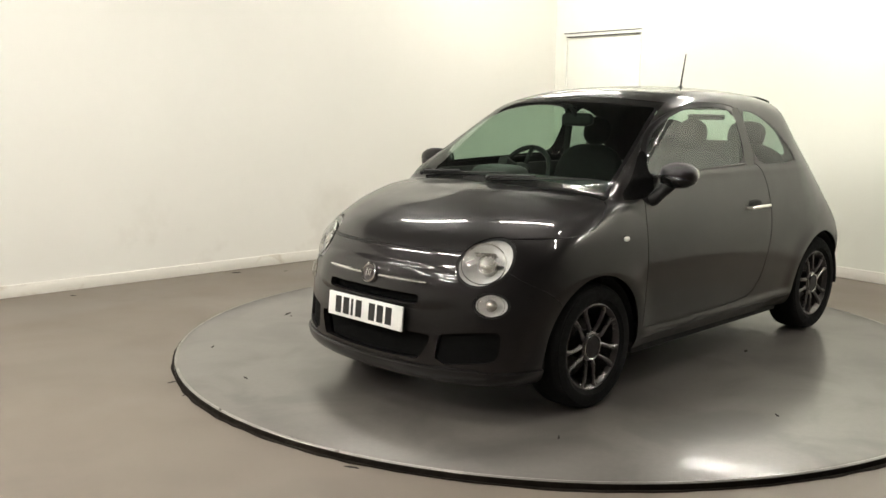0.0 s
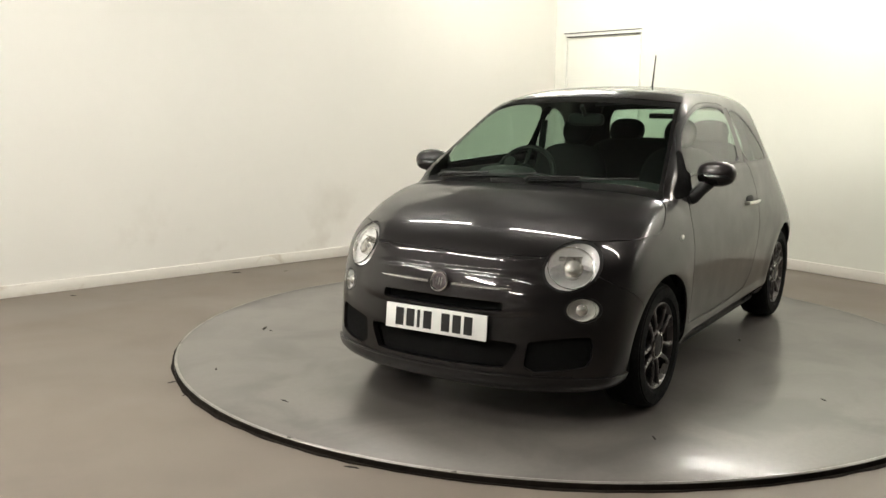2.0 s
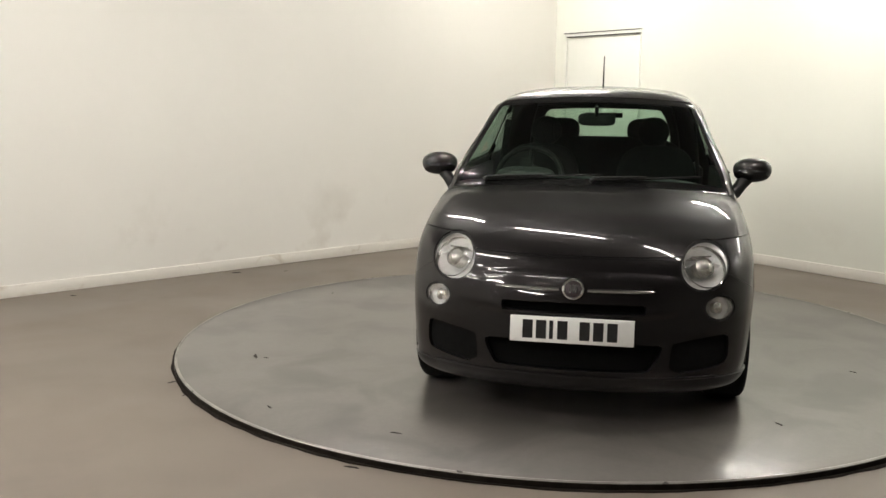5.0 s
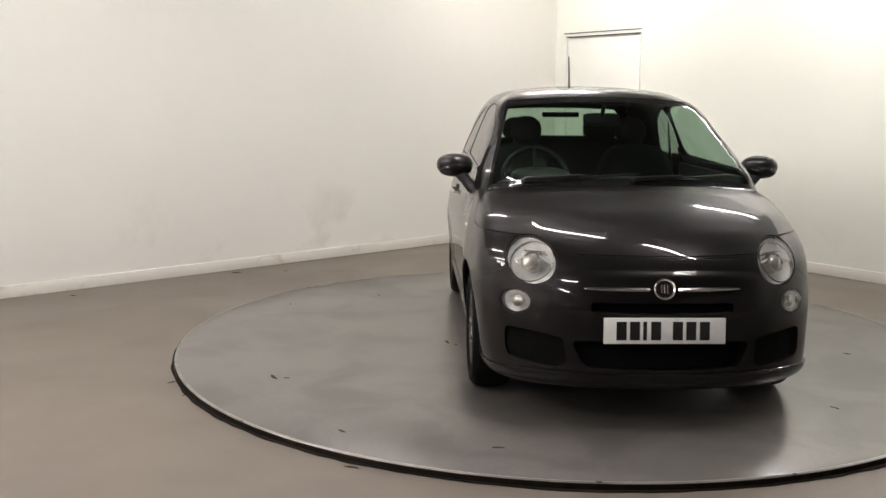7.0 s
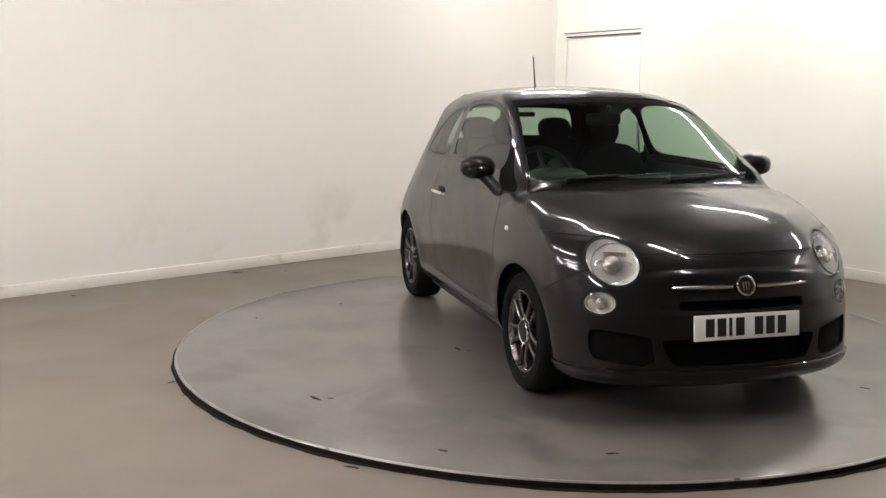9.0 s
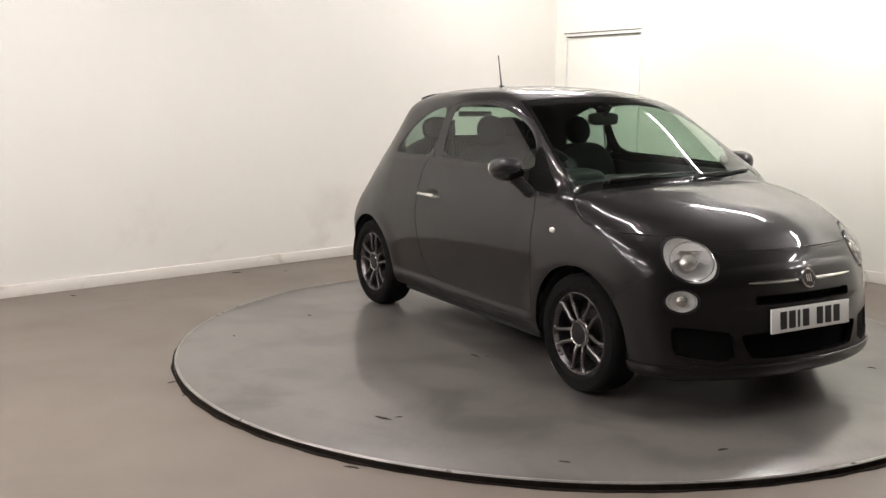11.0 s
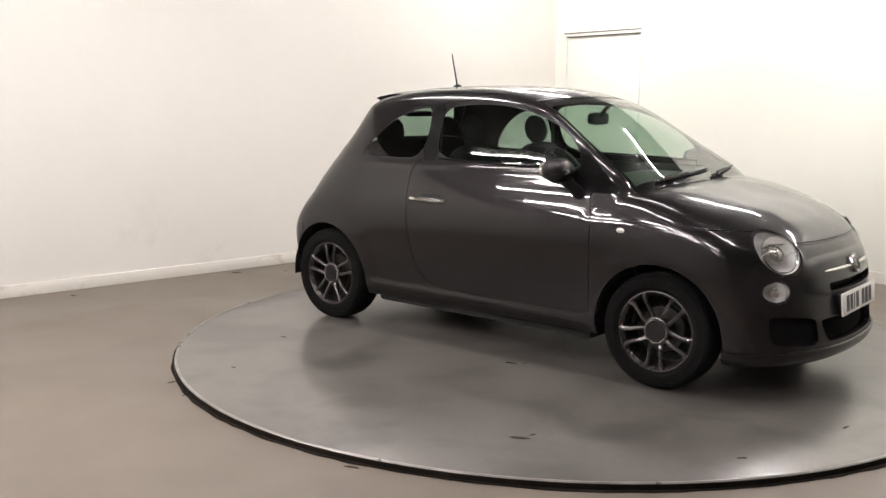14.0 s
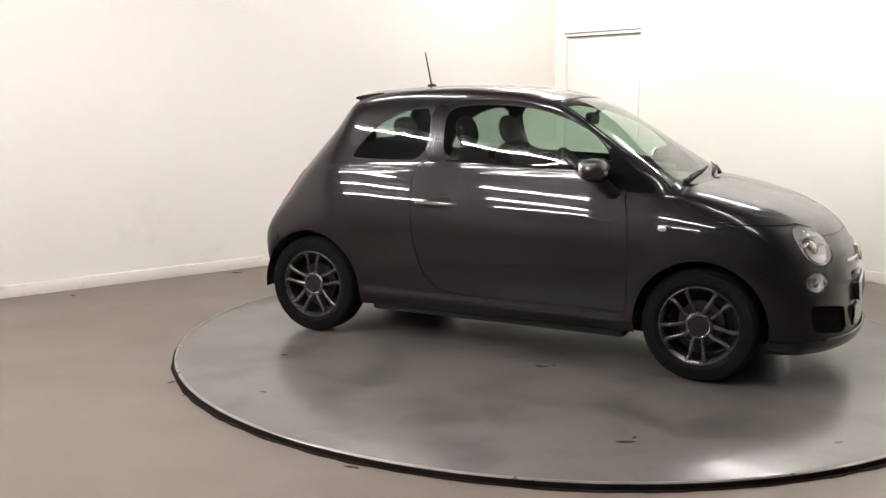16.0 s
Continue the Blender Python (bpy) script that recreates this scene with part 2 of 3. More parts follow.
def build_room():
    s = 16.0
    bm = box(pose(0, 3, -0.1), 2 * s, 2 * s, 0.2, 0)
    tagged(part("floor", bm, FLOOR), "grey-beige painted concrete workshop floor, scuffed", "floor", kind="structure")
    bm = box(pose(0, 3, HIGH + 0.1), 2 * s, 2 * s, 0.2, 0)
    tagged(part("ceiling", bm, CEILING), "dark ceiling lining over the studio", "ceiling", kind="structure")
    _, ml = wall("wall_west", CORNER, END_L, "white painted wall, slightly scuffed low down")
    w, mr = wall("wall_east", CORNER, END_R, "white painted wall with a flush door", WALL_EAST)
    # unseen closing walls, kept grey so the car's flank reflects less light
    wall("wall_south", END_L, BACK, "plain unseen wall closing the room, grey to dim reflections", WALL_GREY)
    wall("wall_north", END_R, BACK, "plain unseen wall closing the room, grey to dim reflections", WALL_GREY)
    for m, n in ((ml, LEN_L), (mr, LEN_R)):
        bm = box(m @ pose(n / 2, 0.006, 0.045), n, 0.018, 0.09, 0.004)
        tagged(part("baseboard", bm, SKIRT), "low painted skirting board, scuffed and stained", "baseboard", kind="structure")
    door = new("door_1")
    tagged(door, "white flush door with a grey shadow line at its head", "door", kind="structure")
    a, b = 0.19, 1.20
    part("door_leaf", box(mr @ pose((a + b) / 2, 0.004, 1.04), b - a - 0.03, 0.02, 2.08, 0.004), DOORPAINT, door)
    part("head_rail", box(mr @ pose((a + b) / 2 - 0.01, 0.014, 2.124), b - a + 0.04, 0.036, 0.034, 0.003), DOORPAINT, door)
    # two dark strips draw the shade lines under and over the head rail
    part("head_shadow_strip", box(mr @ pose((a + b) / 2 - 0.01, 0.018, 2.142), b - a + 0.04, 0.05, 0.010, 0.002), SHADE, door, "thin dark strip standing for a shadow line")
    part("head_shadow_strip", box(mr @ pose((a + b) / 2 + 0.01, 0.018, 2.104), b - a - 0.01, 0.05, 0.009, 0.002), SHADE, door, "thin dark strip standing for a shadow line")
    part("jamb", box(mr @ pose(a - 0.012, 0.010, 1.045), 0.02, 0.030, 2.09, 0.003), DOORPAINT, door)
    part("jamb", box(mr @ pose(b + 0.0, 0.010, 1.045), 0.02, 0.022, 2.09, 0.003), DOORPAINT, door)


def ceiling_light(x, y, turn, length=1.5, z=HIGH - 0.048):
    """A bare fluorescent batten under the ceiling."""
    m = pose(x, y, z, 0, 0, turn)
    light = new("ceiling_light")
    tagged(light, "white batten with one lit fluorescent tube", "ceiling light", "ceiling lights")
    part("batten", box(m @ pose(0, 0, 0.02), length, 0.06, 0.06, 0.006), BATTEN, light)
    part("tube", sweep([m @ Vector((-length / 2 + 0.03, 0, -0.035)), m @ Vector((length / 2 - 0.03, 0, -0.035))], 0.0072, 10), TUBE, light)
    for k in (-1, 1):
        part("tube_holder", box(m @ pose(k * (length / 2 - 0.015), 0, -0.025), 0.025, 0.035, 0.05, 0.004), BATTEN, light)
    return light


def build_lights():
    for x, y, turn, n in LIGHTS:
        ceiling_light(x, y, turn, n)


ROW_TURN = -46.0
SPOTS = ((-0.85, 6.25), (0.42, 4.90), (1.74, 3.58),        # over the car
         # x 4.20 and 5.60 are added, extending the row to brighten the right wall
         (2.72, 6.93), (4.20, 5.45), (5.60, 4.00), (1.00, 8.80),            # along the wall with the door
         (-1.40, 3.57), (-2.50, 4.60),                                    # beside the car
         (-2.40, 2.30), (-3.90, 3.80), (-2.85, 1.75), (-4.35, 3.25), (-3.40, 1.10), (-4.85, 2.60),
         (-1.07, 0.99), (-2.50, -0.90))                                   # beside and behind the camera
LIGHTS = [(x, y, ROW_TURN, 1.30) for x, y in SPOTS]


def build_turntable():
    table = new("turntable")
    table.location = (CX, CY, 0)
    tagged(table, "round steel vehicle turntable with a satin grey deck", "turntable")
    R = 2.212
    prof = [(0.0, TOP), (0.7, TOP), (1.4, TOP), (R - 0.008, TOP), (R - 0.003, TOP - 0.002), (R, TOP - 0.006), (R, 0.004), (0.0, 0.004)]
    flip = pose(0, 0, 0, 90, 0, 0)
    part("deck", lathe(flip, [(r, a) for r, a in prof[:5]], 160), DECK, table)
    part("deck_edge", lathe(flip, [(R - 0.003, TOP - 0.002), (R, TOP - 0.006), (R, 0.001)], 160), EDGE, table, "dark dirty rim")
    part("edge_strip", lathe(flip, [(R - 0.016, TOP + 0.0006), (R - 0.012, TOP + 0.0022), (R - 0.006, TOP + 0.002), (R - 0.001, TOP - 0.003)], 160), WORN, table, "bright worn steel edge")
    ring = bmesh.new()
    loops = []
    for i in range(360):
        a = 2 * math.pi * i / 360
        c, d = math.cos(a), math.sin(a)
        rough = 0.5 + noise.noise((4 * c, 4 * d, 0.3)) + 0.6 * noise.noise((23 * c, 23 * d, 1.7))
        out = R + 0.012 + 0.012 * min(max(rough, 0), 1.4)
        loops.append([ring.verts.new((CX + r * c, CY + r * d, z)) for r, z in ((R + 0.002, 0.001), (R + 0.002, 0.005), (0.5 * (R + out), 0.006), (out, 0.0006))])
    for p, q in zip(loops, loops[1:] + loops[:1]):
        for j in range(3):
            ring.faces.new((p[j], q[j], q[j + 1], p[j + 1]))
    tagged(part("trim", ring, EDGE), "dark grimy gap round the turntable", "trim", kind="structure")
    return table


def flake(name, m, size, seed, mat, parent=None):
    """A thin irregular crumb of dirt."""
    rnd = random.Random(seed)
    n = 11
    bm = bmesh.new()
    ring = [(size * (0.45 + 0.55 * rnd.random()) * math.cos(2 * math.pi * i / n), 0.24 * size * (0.3 + 0.7 * rnd.random()) * math.sin(2 * math.pi * i / n)) for i in range(n)]
    low = [bm.verts.new(m @ Vector((x, y, 0.0))) for x, y in ring]
    top = [bm.verts.new(m @ Vector((0.7 * x, 0.7 * y, 0.05 * size + 0.001))) for x, y in ring]
    for i in range(n):
        bm.faces.new((low[i], low[(i + 1) % n], top[(i + 1) % n], top[i]))
    bm.faces.new(top)
    bm.faces.new(low[::-1])
    return part(name, bm, mat, parent)


def build_dirt():
    spots = ((0.84, -1.57, 0.055, 30), (0.86, -1.50, 0.025, 70), (0.14, -0.66, 0.045, 10), (0.20, -0.61, 0.02, 60), (-0.54, 0.95, 0.05, 20), (1.64, -1.17, 0.03, 45),
             (1.84, -0.52, 0.035, 80), (-1.2, -1.1, 0.03, 15), (0.4, 1.6, 0.035, 55), (-0.9, -1.7, 0.025, 5), (1.35, 1.1, 0.03, 35))
    for k, (x, y, size, turn) in enumerate(spots):
        tagged(flake("scuff_mark", pose(x, y, TOP + 0.0005, 0, 0, turn), size, k, DIRT, TABLE), "small dark scuff")
    crumbs = ((-1.37, 4.63, 0.03, 40), (-1.00, 4.08, 0.04, -40), (-0.93, 4.03, 0.03, -20), (-0.35, 3.53, 0.045, -20), (-0.75, 3.86, 0.02, 10), (-1.70, 7.69, 0.06, 10), (-1.32, 7.79, 0.03, 60),
              (-1.25, 4.42, 0.025, 70), (1.75, 3.36, 0.03, 20), (-2.68, 6.71, 0.03, 0))
    for k, (x, y, size, turn) in enumerate(crumbs):
        ob = flake("floor_crumb", pose(x, y, 0.0005, 0, 0, turn), size, 50 + k, DIRT)
        tagged(ob, "dark crumb of grime on the concrete floor", "debris", "crumbs on the floor")


build_room()
build_lights()
TABLE = build_turntable()
build_dirt()

# ---- car body: one smooth surface, cut into panels ----
SIDE_Z = [0.10, 0.18, 0.24, 0.30, 0.45, 0.60, 0.70, 0.80, 0.90, 0.98, 1.04, 1.08, 1.20, 1.30, 1.38, 1.46, 1.60]
SIDE_W = [0.69, 0.748, 0.766, 0.776, 0.792, 0.803, 0.803, 0.788, 0.760, 0.735, 0.714, 0.699, 0.653, 0.615, 0.585, 0.548, 0.46]
PROFILE = [(1.60, 0.165), (1.79, 0.175), (1.862, 0.205), (1.876, 0.25), (1.868, 0.33), (1.860, 0.40), (1.848, 0.50), (1.832, 0.57), (1.812, 0.63),
           (1.787, 0.69), (1.750, 0.745), (1.69, 0.803), (1.61, 0.852), (1.477, 0.908), (1.264, 0.962), (1.17, 0.980), (1.105, 0.9895), (1.075, 0.993), (1.05, 1.004), (0.93, 1.079),
           (0.78, 1.173), (0.58, 1.299), (0.42, 1.388), (0.27, 1.446), (0.10, 1.478), (-0.10, 1.492), (-0.30, 1.496), (-0.66, 1.487), (-0.92, 1.461),
           (-1.07, 1.425), (-1.14, 1.37), (-1.245, 1.235), (-1.39, 1.07), (-1.52, 0.92), (-1.595, 0.80), (-1.645, 0.69), (-1.668, 0.56), (-1.655, 0.42),
           (-1.60, 0.28), (-1.50, 0.19), (-1.30, 0.165), (0.0, 0.165)]


def spline(points, n=6, closed=True):
    """Catmull-Rom through the points."""
    p = np.array(points, float)
    out = []
    m = len(p)
    for i in range(m if closed else m - 1):
        a, b, c, d = (p[(i + k) % m] if closed else p[min(max(i + k, 0), m - 1)] for k in (-1, 0, 1, 2))
        for t in np.arange(n) / n:
            out.append(0.5 * (2 * b + (c - a) * t + (2 * a - 5 * b + 4 * c - d) * t * t + (3 * b - a - 3 * c + d) * t ** 3))
    if not closed:
        out.append(p[-1])
    return np.array(out)


def chaikin(points, times=2):
    p = np.array(points, float)
    for _ in range(times):
        q = np.roll(p, -1, axis=0)
        p = np.stack([0.75 * p + 0.25 * q, 0.25 * p + 0.75 * q], 1).reshape(-1, 2)
    return p


def poly_distance(poly, u, v):
    """Signed distance to a closed outline, negative inside."""
    best = np.full(u.shape, 1e9)
    inside = np.zeros(u.shape, bool)
    for (x0, y0), (x1, y1) in zip(poly, np.roll(poly, -1, axis=0)):
        dx, dy = x1 - x0, y1 - y0
        t = np.clip(((u - x0) * dx + (v - y0) * dy) / (dx * dx + dy * dy + 1e-12), 0, 1)
        best = np.minimum(best, (u - x0 - t * dx) ** 2 + (v - y0 - t * dy) ** 2)
        if abs(dy) > 1e-12:
            inside ^= ((y0 > v) != (y1 > v)) & (u < x0 + dx * (v - y0) / dy)
    return np.sqrt(best) * np.where(inside, -1.0, 1.0)


GX, GZ, GSTEP = -2.0, -0.1, 0.006
_u, _v = np.meshgrid(GX + GSTEP * np.arange(700), GZ + GSTEP * np.arange(300), indexing="ij")
GRID = poly_distance(spline(PROFILE, 5), _u, _v)
for _k in range(4):
    GRID[1:-1, 1:-1] = 0.5 * GRID[1:-1, 1:-1] + 0.125 * (GRID[2:, 1:-1] + GRID[:-2, 1:-1] + GRID[1:-1, 2:] + GRID[1:-1, :-2])
_zs = np.linspace(0.0, 1.7, 171)
_ws = np.interp(_zs, SIDE_Z, SIDE_W)
for _k in range(20):
    _ws[1:-1] = 0.5 * _ws[1:-1] + 0.25 * (_ws[2:] + _ws[:-2])


def grid_distance(x, z):
    a, b = np.clip((x - GX) / GSTEP, 0, 698.99), np.clip((z - GZ) / GSTEP, 0, 298.99)
    i, j = a.astype(int), b.astype(int)
    a, b = a - i, b - j
    return GRID[i, j] * (1 - a) * (1 - b) + GRID[i + 1, j] * a * (1 - b) + GRID[i, j + 1] * (1 - a) * b + GRID[i + 1, j + 1] * a * b


def step(a, b, t):
    t = np.clip((t - a) / (b - a), 0, 1)
    return t * t * (3 - 2 * t)


def half_width(x, z):
    w = np.interp(z, _zs, _ws)
    w = w - 0.040 * step(0.9, 1.9, x) - 0.10 * step(-0.9, -1.8, x) * (0.3 + step(0.5, 1.2, z))
    for cx in (1.15, -1.15):
        r = np.hypot(x - cx, z - 0.29)
        w = w + 0.009 * np.exp(-((r - 0.36) / 0.07) ** 2) * step(0.75, 0.55, z)
    w = w + 0.018 * np.exp(-((z - 0.282) / 0.026) ** 2) * step(0.85, 0.7, abs(x))      # sill
    w = w + 0.0028 * np.exp(-((z - 1.03 - 0.012 * x) / 0.016) ** 2) * step(-1.25, -1.0, x) * step(0.85, 0.6, x)      # shoulder crease
    return w


def body_terms(x, y, z):
    """How far a point is outside the body's flanks, and outside its long profile."""
    y = np.abs(y)
    nose = 0.26 * y ** 2 + 0.39 * y ** 4
    screen = 0.13 * y ** 2
    up = step(0.80, 1.02, z)
    xs = x + (nose * (1 - up) + screen * up) * step(-0.1, 0.7, x)
    xs = xs - (0.27 + 0.15 * step(0.55, 0.85, z)) * y ** 2 * step(-0.45, -1.15, x)
    zs = z + (0.05 + 0.055 * step(1.0, 1.35, z)) * y ** 2 * step(0.7, 0.9, z)
    whisker = (y / 0.45) ** 4 + ((z - 0.588) / 0.088) ** 4
    raised = 0.009 * step(1.7, 0.35, whisker) * step(1.2, 1.4, x)
    return y - half_width(x, z), grid_distance(xs, zs) - raised


def body_field(x, y, z):
    a, b = body_terms(x, y, z)
    k = 0.075 - 0.028 * step(0.95, 1.05, z) * step(1.44, 1.36, z) * step(0.0, 0.3, x) - 0.022 * step(1.0, 0.92, z) * step(0.6, 1.0, x)
    return 0.5 * (a + b + np.sqrt((a - b) ** 2 + k * k))


def screen_region(margin, front, high):
    """The raked front of the cabin between its two pillars."""
    def d(x, y, z):
        a, b = body_terms(x, y, z)
        return np.maximum.reduce([a - b + margin, x + 0.15 * y ** 2 - front, 0.93 - z, z - high + 0.10 * y ** 2, 0.1 - x])
    return d


NA, NP = 440, 240


def body_half():
    """The right-hand half sheet as rays from a spine out to the surface."""
    al, ph = np.meshgrid(np.linspace(0.0, math.pi, NA), np.linspace(-math.pi / 2, math.pi / 2, NP), indexing="ij")
    ox, oz = 1.15 * np.cos(al) - 0.02, 0.60
    dx, dy, dz = np.cos(al), np.sin(al) * np.cos(ph), np.sin(al) * np.sin(ph)
    dy[:, 0] = dy[:, -1] = 0
    dy[0] = dy[-1] = 0
    lo, hi = np.zeros_like(al), np.full_like(al, 1.6)
    for _ in range(26):
        mid = 0.5 * (lo + hi)
        out = body_field(ox + mid * dx, mid * dy, oz + mid * dz) > 0
        lo, hi = np.where(out, lo, mid), np.where(out, mid, hi)
    v = np.stack([ox + lo * dx, lo * dy, oz + lo * dz], -1).reshape(-1, 3)
    i, j = np.meshgrid(np.arange(NA - 1), np.arange(NP - 1), indexing="ij")
    a = (i * NP + j).ravel()
    f = np.stack([a, a + NP, a + NP + 1, a + 1], 1)
    return v, [tuple(q) for q in f.tolist()]


class Sheet:
    """A surface whose faces carry region names; cut() splits faces along the zero line of a distance."""

    def __init__(self, verts, faces):
        self.v, self.f, self.tag = verts, faces, ["body"] * len(faces)

    def cut(self, distance, sources, name):
        d = distance(self.v[:, 0], self.v[:, 1], self.v[:, 2])
        d = np.where(np.abs(d) < 1e-5, 1e-5, d)
        neg = d < 0
        extra, seen, base = [], {}, len(self.v)
        faces, tags = [], []
        for q, tag in zip(self.f, self.tag):
            if tag not in sources:
                faces.append(q), tags.append(tag)
                continue
            c = [neg[k] for k in q]
            if all(c) or not any(c):
                faces.append(q), tags.append(name if c[0] else tag)
                continue
            ins, outs = [], []
            for n, k in enumerate(q):
                m = q[(n + 1) % len(q)]
                (ins if neg[k] else outs).append(k)
                if neg[k] != neg[m]:
                    key = (min(k, m), max(k, m))
                    if key not in seen:
                        t = d[key[0]] / (d[key[0]] - d[key[1]])
                        seen[key] = base + len(extra)
                        extra.append(self.v[key[0]] * (1 - t) + self.v[key[1]] * t)
                    ins.append(seen[key]), outs.append(seen[key])
            for loop, t in ((ins, name), (outs, tag)):
                if len(loop) > 2:
                    faces.append(tuple(loop)), tags.append(t)
        self.f, self.tag = faces, tags
        if extra:
            self.v = np.vstack([self.v, np.array(extra)])

    def panel(self, distance, sources, name, gap=0.0022):
        """A region with a shut line round it."""
        self.cut(lambda x, y, z: distance(x, y, z) - gap, sources, name + "_seam")
        self.cut(lambda x, y, z: distance(x, y, z) + gap, [name + "_seam"], name)


def side_region(points, rounds=2):
    poly = chaikin(points, rounds)
    return lambda x, y, z: poly_distance(poly, x, z)


def front_region(points, rounds=2, x_min=0.1):
    poly = chaikin(points, rounds)
    return lambda x, y, z: np.maximum(poly_distance(poly, y, z), x_min - x)


def rear_region(points, rounds=2, x_max=-0.9):
    poly = chaikin(points, rounds)
    return lambda x, y, z: np.maximum(poly_distance(poly, y, z), x - x_max)


def oval(cy, cz, ry, rz, tilt=0.0, x_min=0.8):
    c, s = math.cos(radians(tilt)), math.sin(radians(tilt))

    def d(x, y, z):
        u, v = (c * (y - cy) + s * (z - cz)) / ry, (-s * (y - cy) + c * (z - cz)) / rz
        return np.maximum((np.sqrt(u * u + v * v) - 1) * min(ry, rz), x_min - x)
    return d


def arch(cx, r=0.335):
    return lambda x, y, z: np.maximum(np.hypot((x - cx), (z - 0.285) * 0.985) - r, 0.50 - y)


DOOR_WINDOW = [(-0.30, 1.068), (-0.335, 1.20), (-0.335, 1.352), (-0.16, 1.378), (0.08, 1.374), (0.285, 1.34), (0.48, 1.268), (0.60, 1.18), (0.655, 1.10),
               (0.66, 1.045), (0.40, 1.052), (0.05, 1.062)]
MIRROR_CORNER = [(0.640, 1.00), (0.625, 1.165), (0.665, 1.160), (0.80, 1.045), (0.925, 0.945), (0.80, 0.940), (0.66, 0.955)]
QUARTER_WINDOW = [(-0.415, 1.064), (-0.425, 1.352), (-0.53, 1.352), (-0.70, 1.292), (-0.83, 1.185), (-0.905, 1.075), (-0.88, 1.062), (-0.66, 1.058)]
B_PILLAR = [(-0.28, 1.055), (-0.315, 1.37), (-0.44, 1.37), (-0.43, 1.052)]
DOOR = [(0.735, 0.945), (0.775, 0.80), (0.783, 0.60), (0.786, 0.34), (0.765, 0.318), (0.30, 0.312), (-0.20, 0.322), (-0.31, 0.345), (-0.40, 0.44),
        (-0.45, 0.62), (-0.475, 0.82), (-0.485, 0.98), (-0.44, 1.05), (-0.375, 1.07), (-0.385, 1.36), (-0.33, 1.388), (-0.14, 1.400), (0.09, 1.395), (0.295, 1.358),
        (0.495, 1.285), (0.635, 1.185), (0.745, 1.085), (0.855, 0.985), (0.84, 0.965), (0.80, 0.96)]
BONNET = [(0.985, 0.975), (1.06, 0.90), (1.15, 0.835), (1.25, 0.812), (1.40, 0.808), (1.52, 0.806), (1.585, 0.80), (1.635, 0.770), (1.665, 0.748), (1.72, 0.742),
          (2.0, 0.740), (2.0, 1.4), (1.16, 1.4), (1.10, 1.00), (1.03, 0.985)]
BUMPER = [(1.40, 0.12), (1.40, 0.52), (1.46, 0.575), (1.56, 0.625), (1.62, 0.68), (1.655, 0.738), (1.72, 0.735), (2.0, 0.733), (2.0, 0.12)]
REAR_BUMPER = [(-1.36, 0.12), (-1.36, 0.60), (-1.45, 0.62), (-2.0, 0.63), (-2.0, 0.12)]
TAILGATE = [(-0.3, 0.64), (0.42, 0.64), (0.52, 0.75), (0.55, 1.0), (0.52, 1.2), (0.46, 1.39), (0.40, 1.405), (-0.3, 1.41)]
REAR_SCREEN = [(-0.3, 1.06), (0.40, 1.06), (0.475, 1.09), (0.465, 1.2), (0.41, 1.335), (0.36, 1.355), (-0.3, 1.36)]


def cut_body():
    s = Sheet(*body_half())
    for cx in (1.15, -1.15):
        s.cut(arch(cx), ["body"], "void")
    s.cut(lambda x, y, z: np.maximum(z - 0.213 - 0.010 * x, np.abs(x) - 1.2), ["body"], "void")
    s.cut(lambda x, y, z: np.maximum(z - 0.172, np.abs(x) - 1.5), ["body"], "void")
    s.panel(screen_region(0.034, 1.086, 1.424), ["body"], "screen", 0.002)
    s.cut(screen_region(0.056, 1.022, 1.398), ["screen"], "screen_glass")
    s.panel(side_region(DOOR), ["body"], "door")
    for outline, source, glass in ((DOOR_WINDOW, "door", "door_glass"), (QUARTER_WINDOW, "body", "quarter_glass")):
        edge = side_region(outline)
        s.cut(lambda x, y, z: edge(x, y, z) - 0.009, [source], glass + "_rubber")
        s.cut(edge, [glass + "_rubber"], glass)
    s.cut(side_region(B_PILLAR, 1), ["body", "door", "door_seam", "door_glass_rubber", "quarter_glass_rubber"], "pillar_trim")
    s.cut(side_region(MIRROR_CORNER, 1), ["door", "body", "door_seam", "door_glass_rubber"], "mirror_base")
    s.panel(oval(0.546, 0.708, 0.104, 0.098, -12), ["body"], "headlight", 0.005)
    s.panel(oval(0.614, 0.535, 0.062, 0.050, -12), ["body"], "fog", 0.004)
    s.panel(side_region(BONNET), ["body"], "bonnet")
    s.panel(side_region(BUMPER, 1), ["body"], "bumper", 0.0008)
    s.cut(front_region([(-0.4, 0.512), (0.29, 0.512), (0.307, 0.518), (0.307, 0.550), (0.295, 0.556), (-0.4, 0.556)], 1, 1.4), ["bumper"], "upper_grille")
    s.cut(front_region([(-0.4, 0.272), (0.31, 0.272), (0.335, 0.285), (0.385, 0.375), (0.36, 0.392), (-0.4, 0.392)], 2, 1.4), ["bumper"], "lower_grille")
    s.cut(front_region([(0.405, 0.262), (0.60, 0.285), (0.655, 0.30), (0.66, 0.41), (0.64, 0.425), (0.43, 0.40), (0.415, 0.38)], 1, 1.3), ["bumper"], "side_grille")
    s.cut(lambda x, y, z: np.maximum(z - 0.246, 1.42 - x), ["bumper"], "lip")
    s.panel(side_region(REAR_BUMPER, 1), ["body"], "rear_bumper", 0.002)
    s.cut(rear_region(REAR_SCREEN), ["body"], "rear_glass")
    s.cut(oval(0.575, 0.86, 0.045, 0.115, 18, -9), ["body"], "rear_lamp_area")
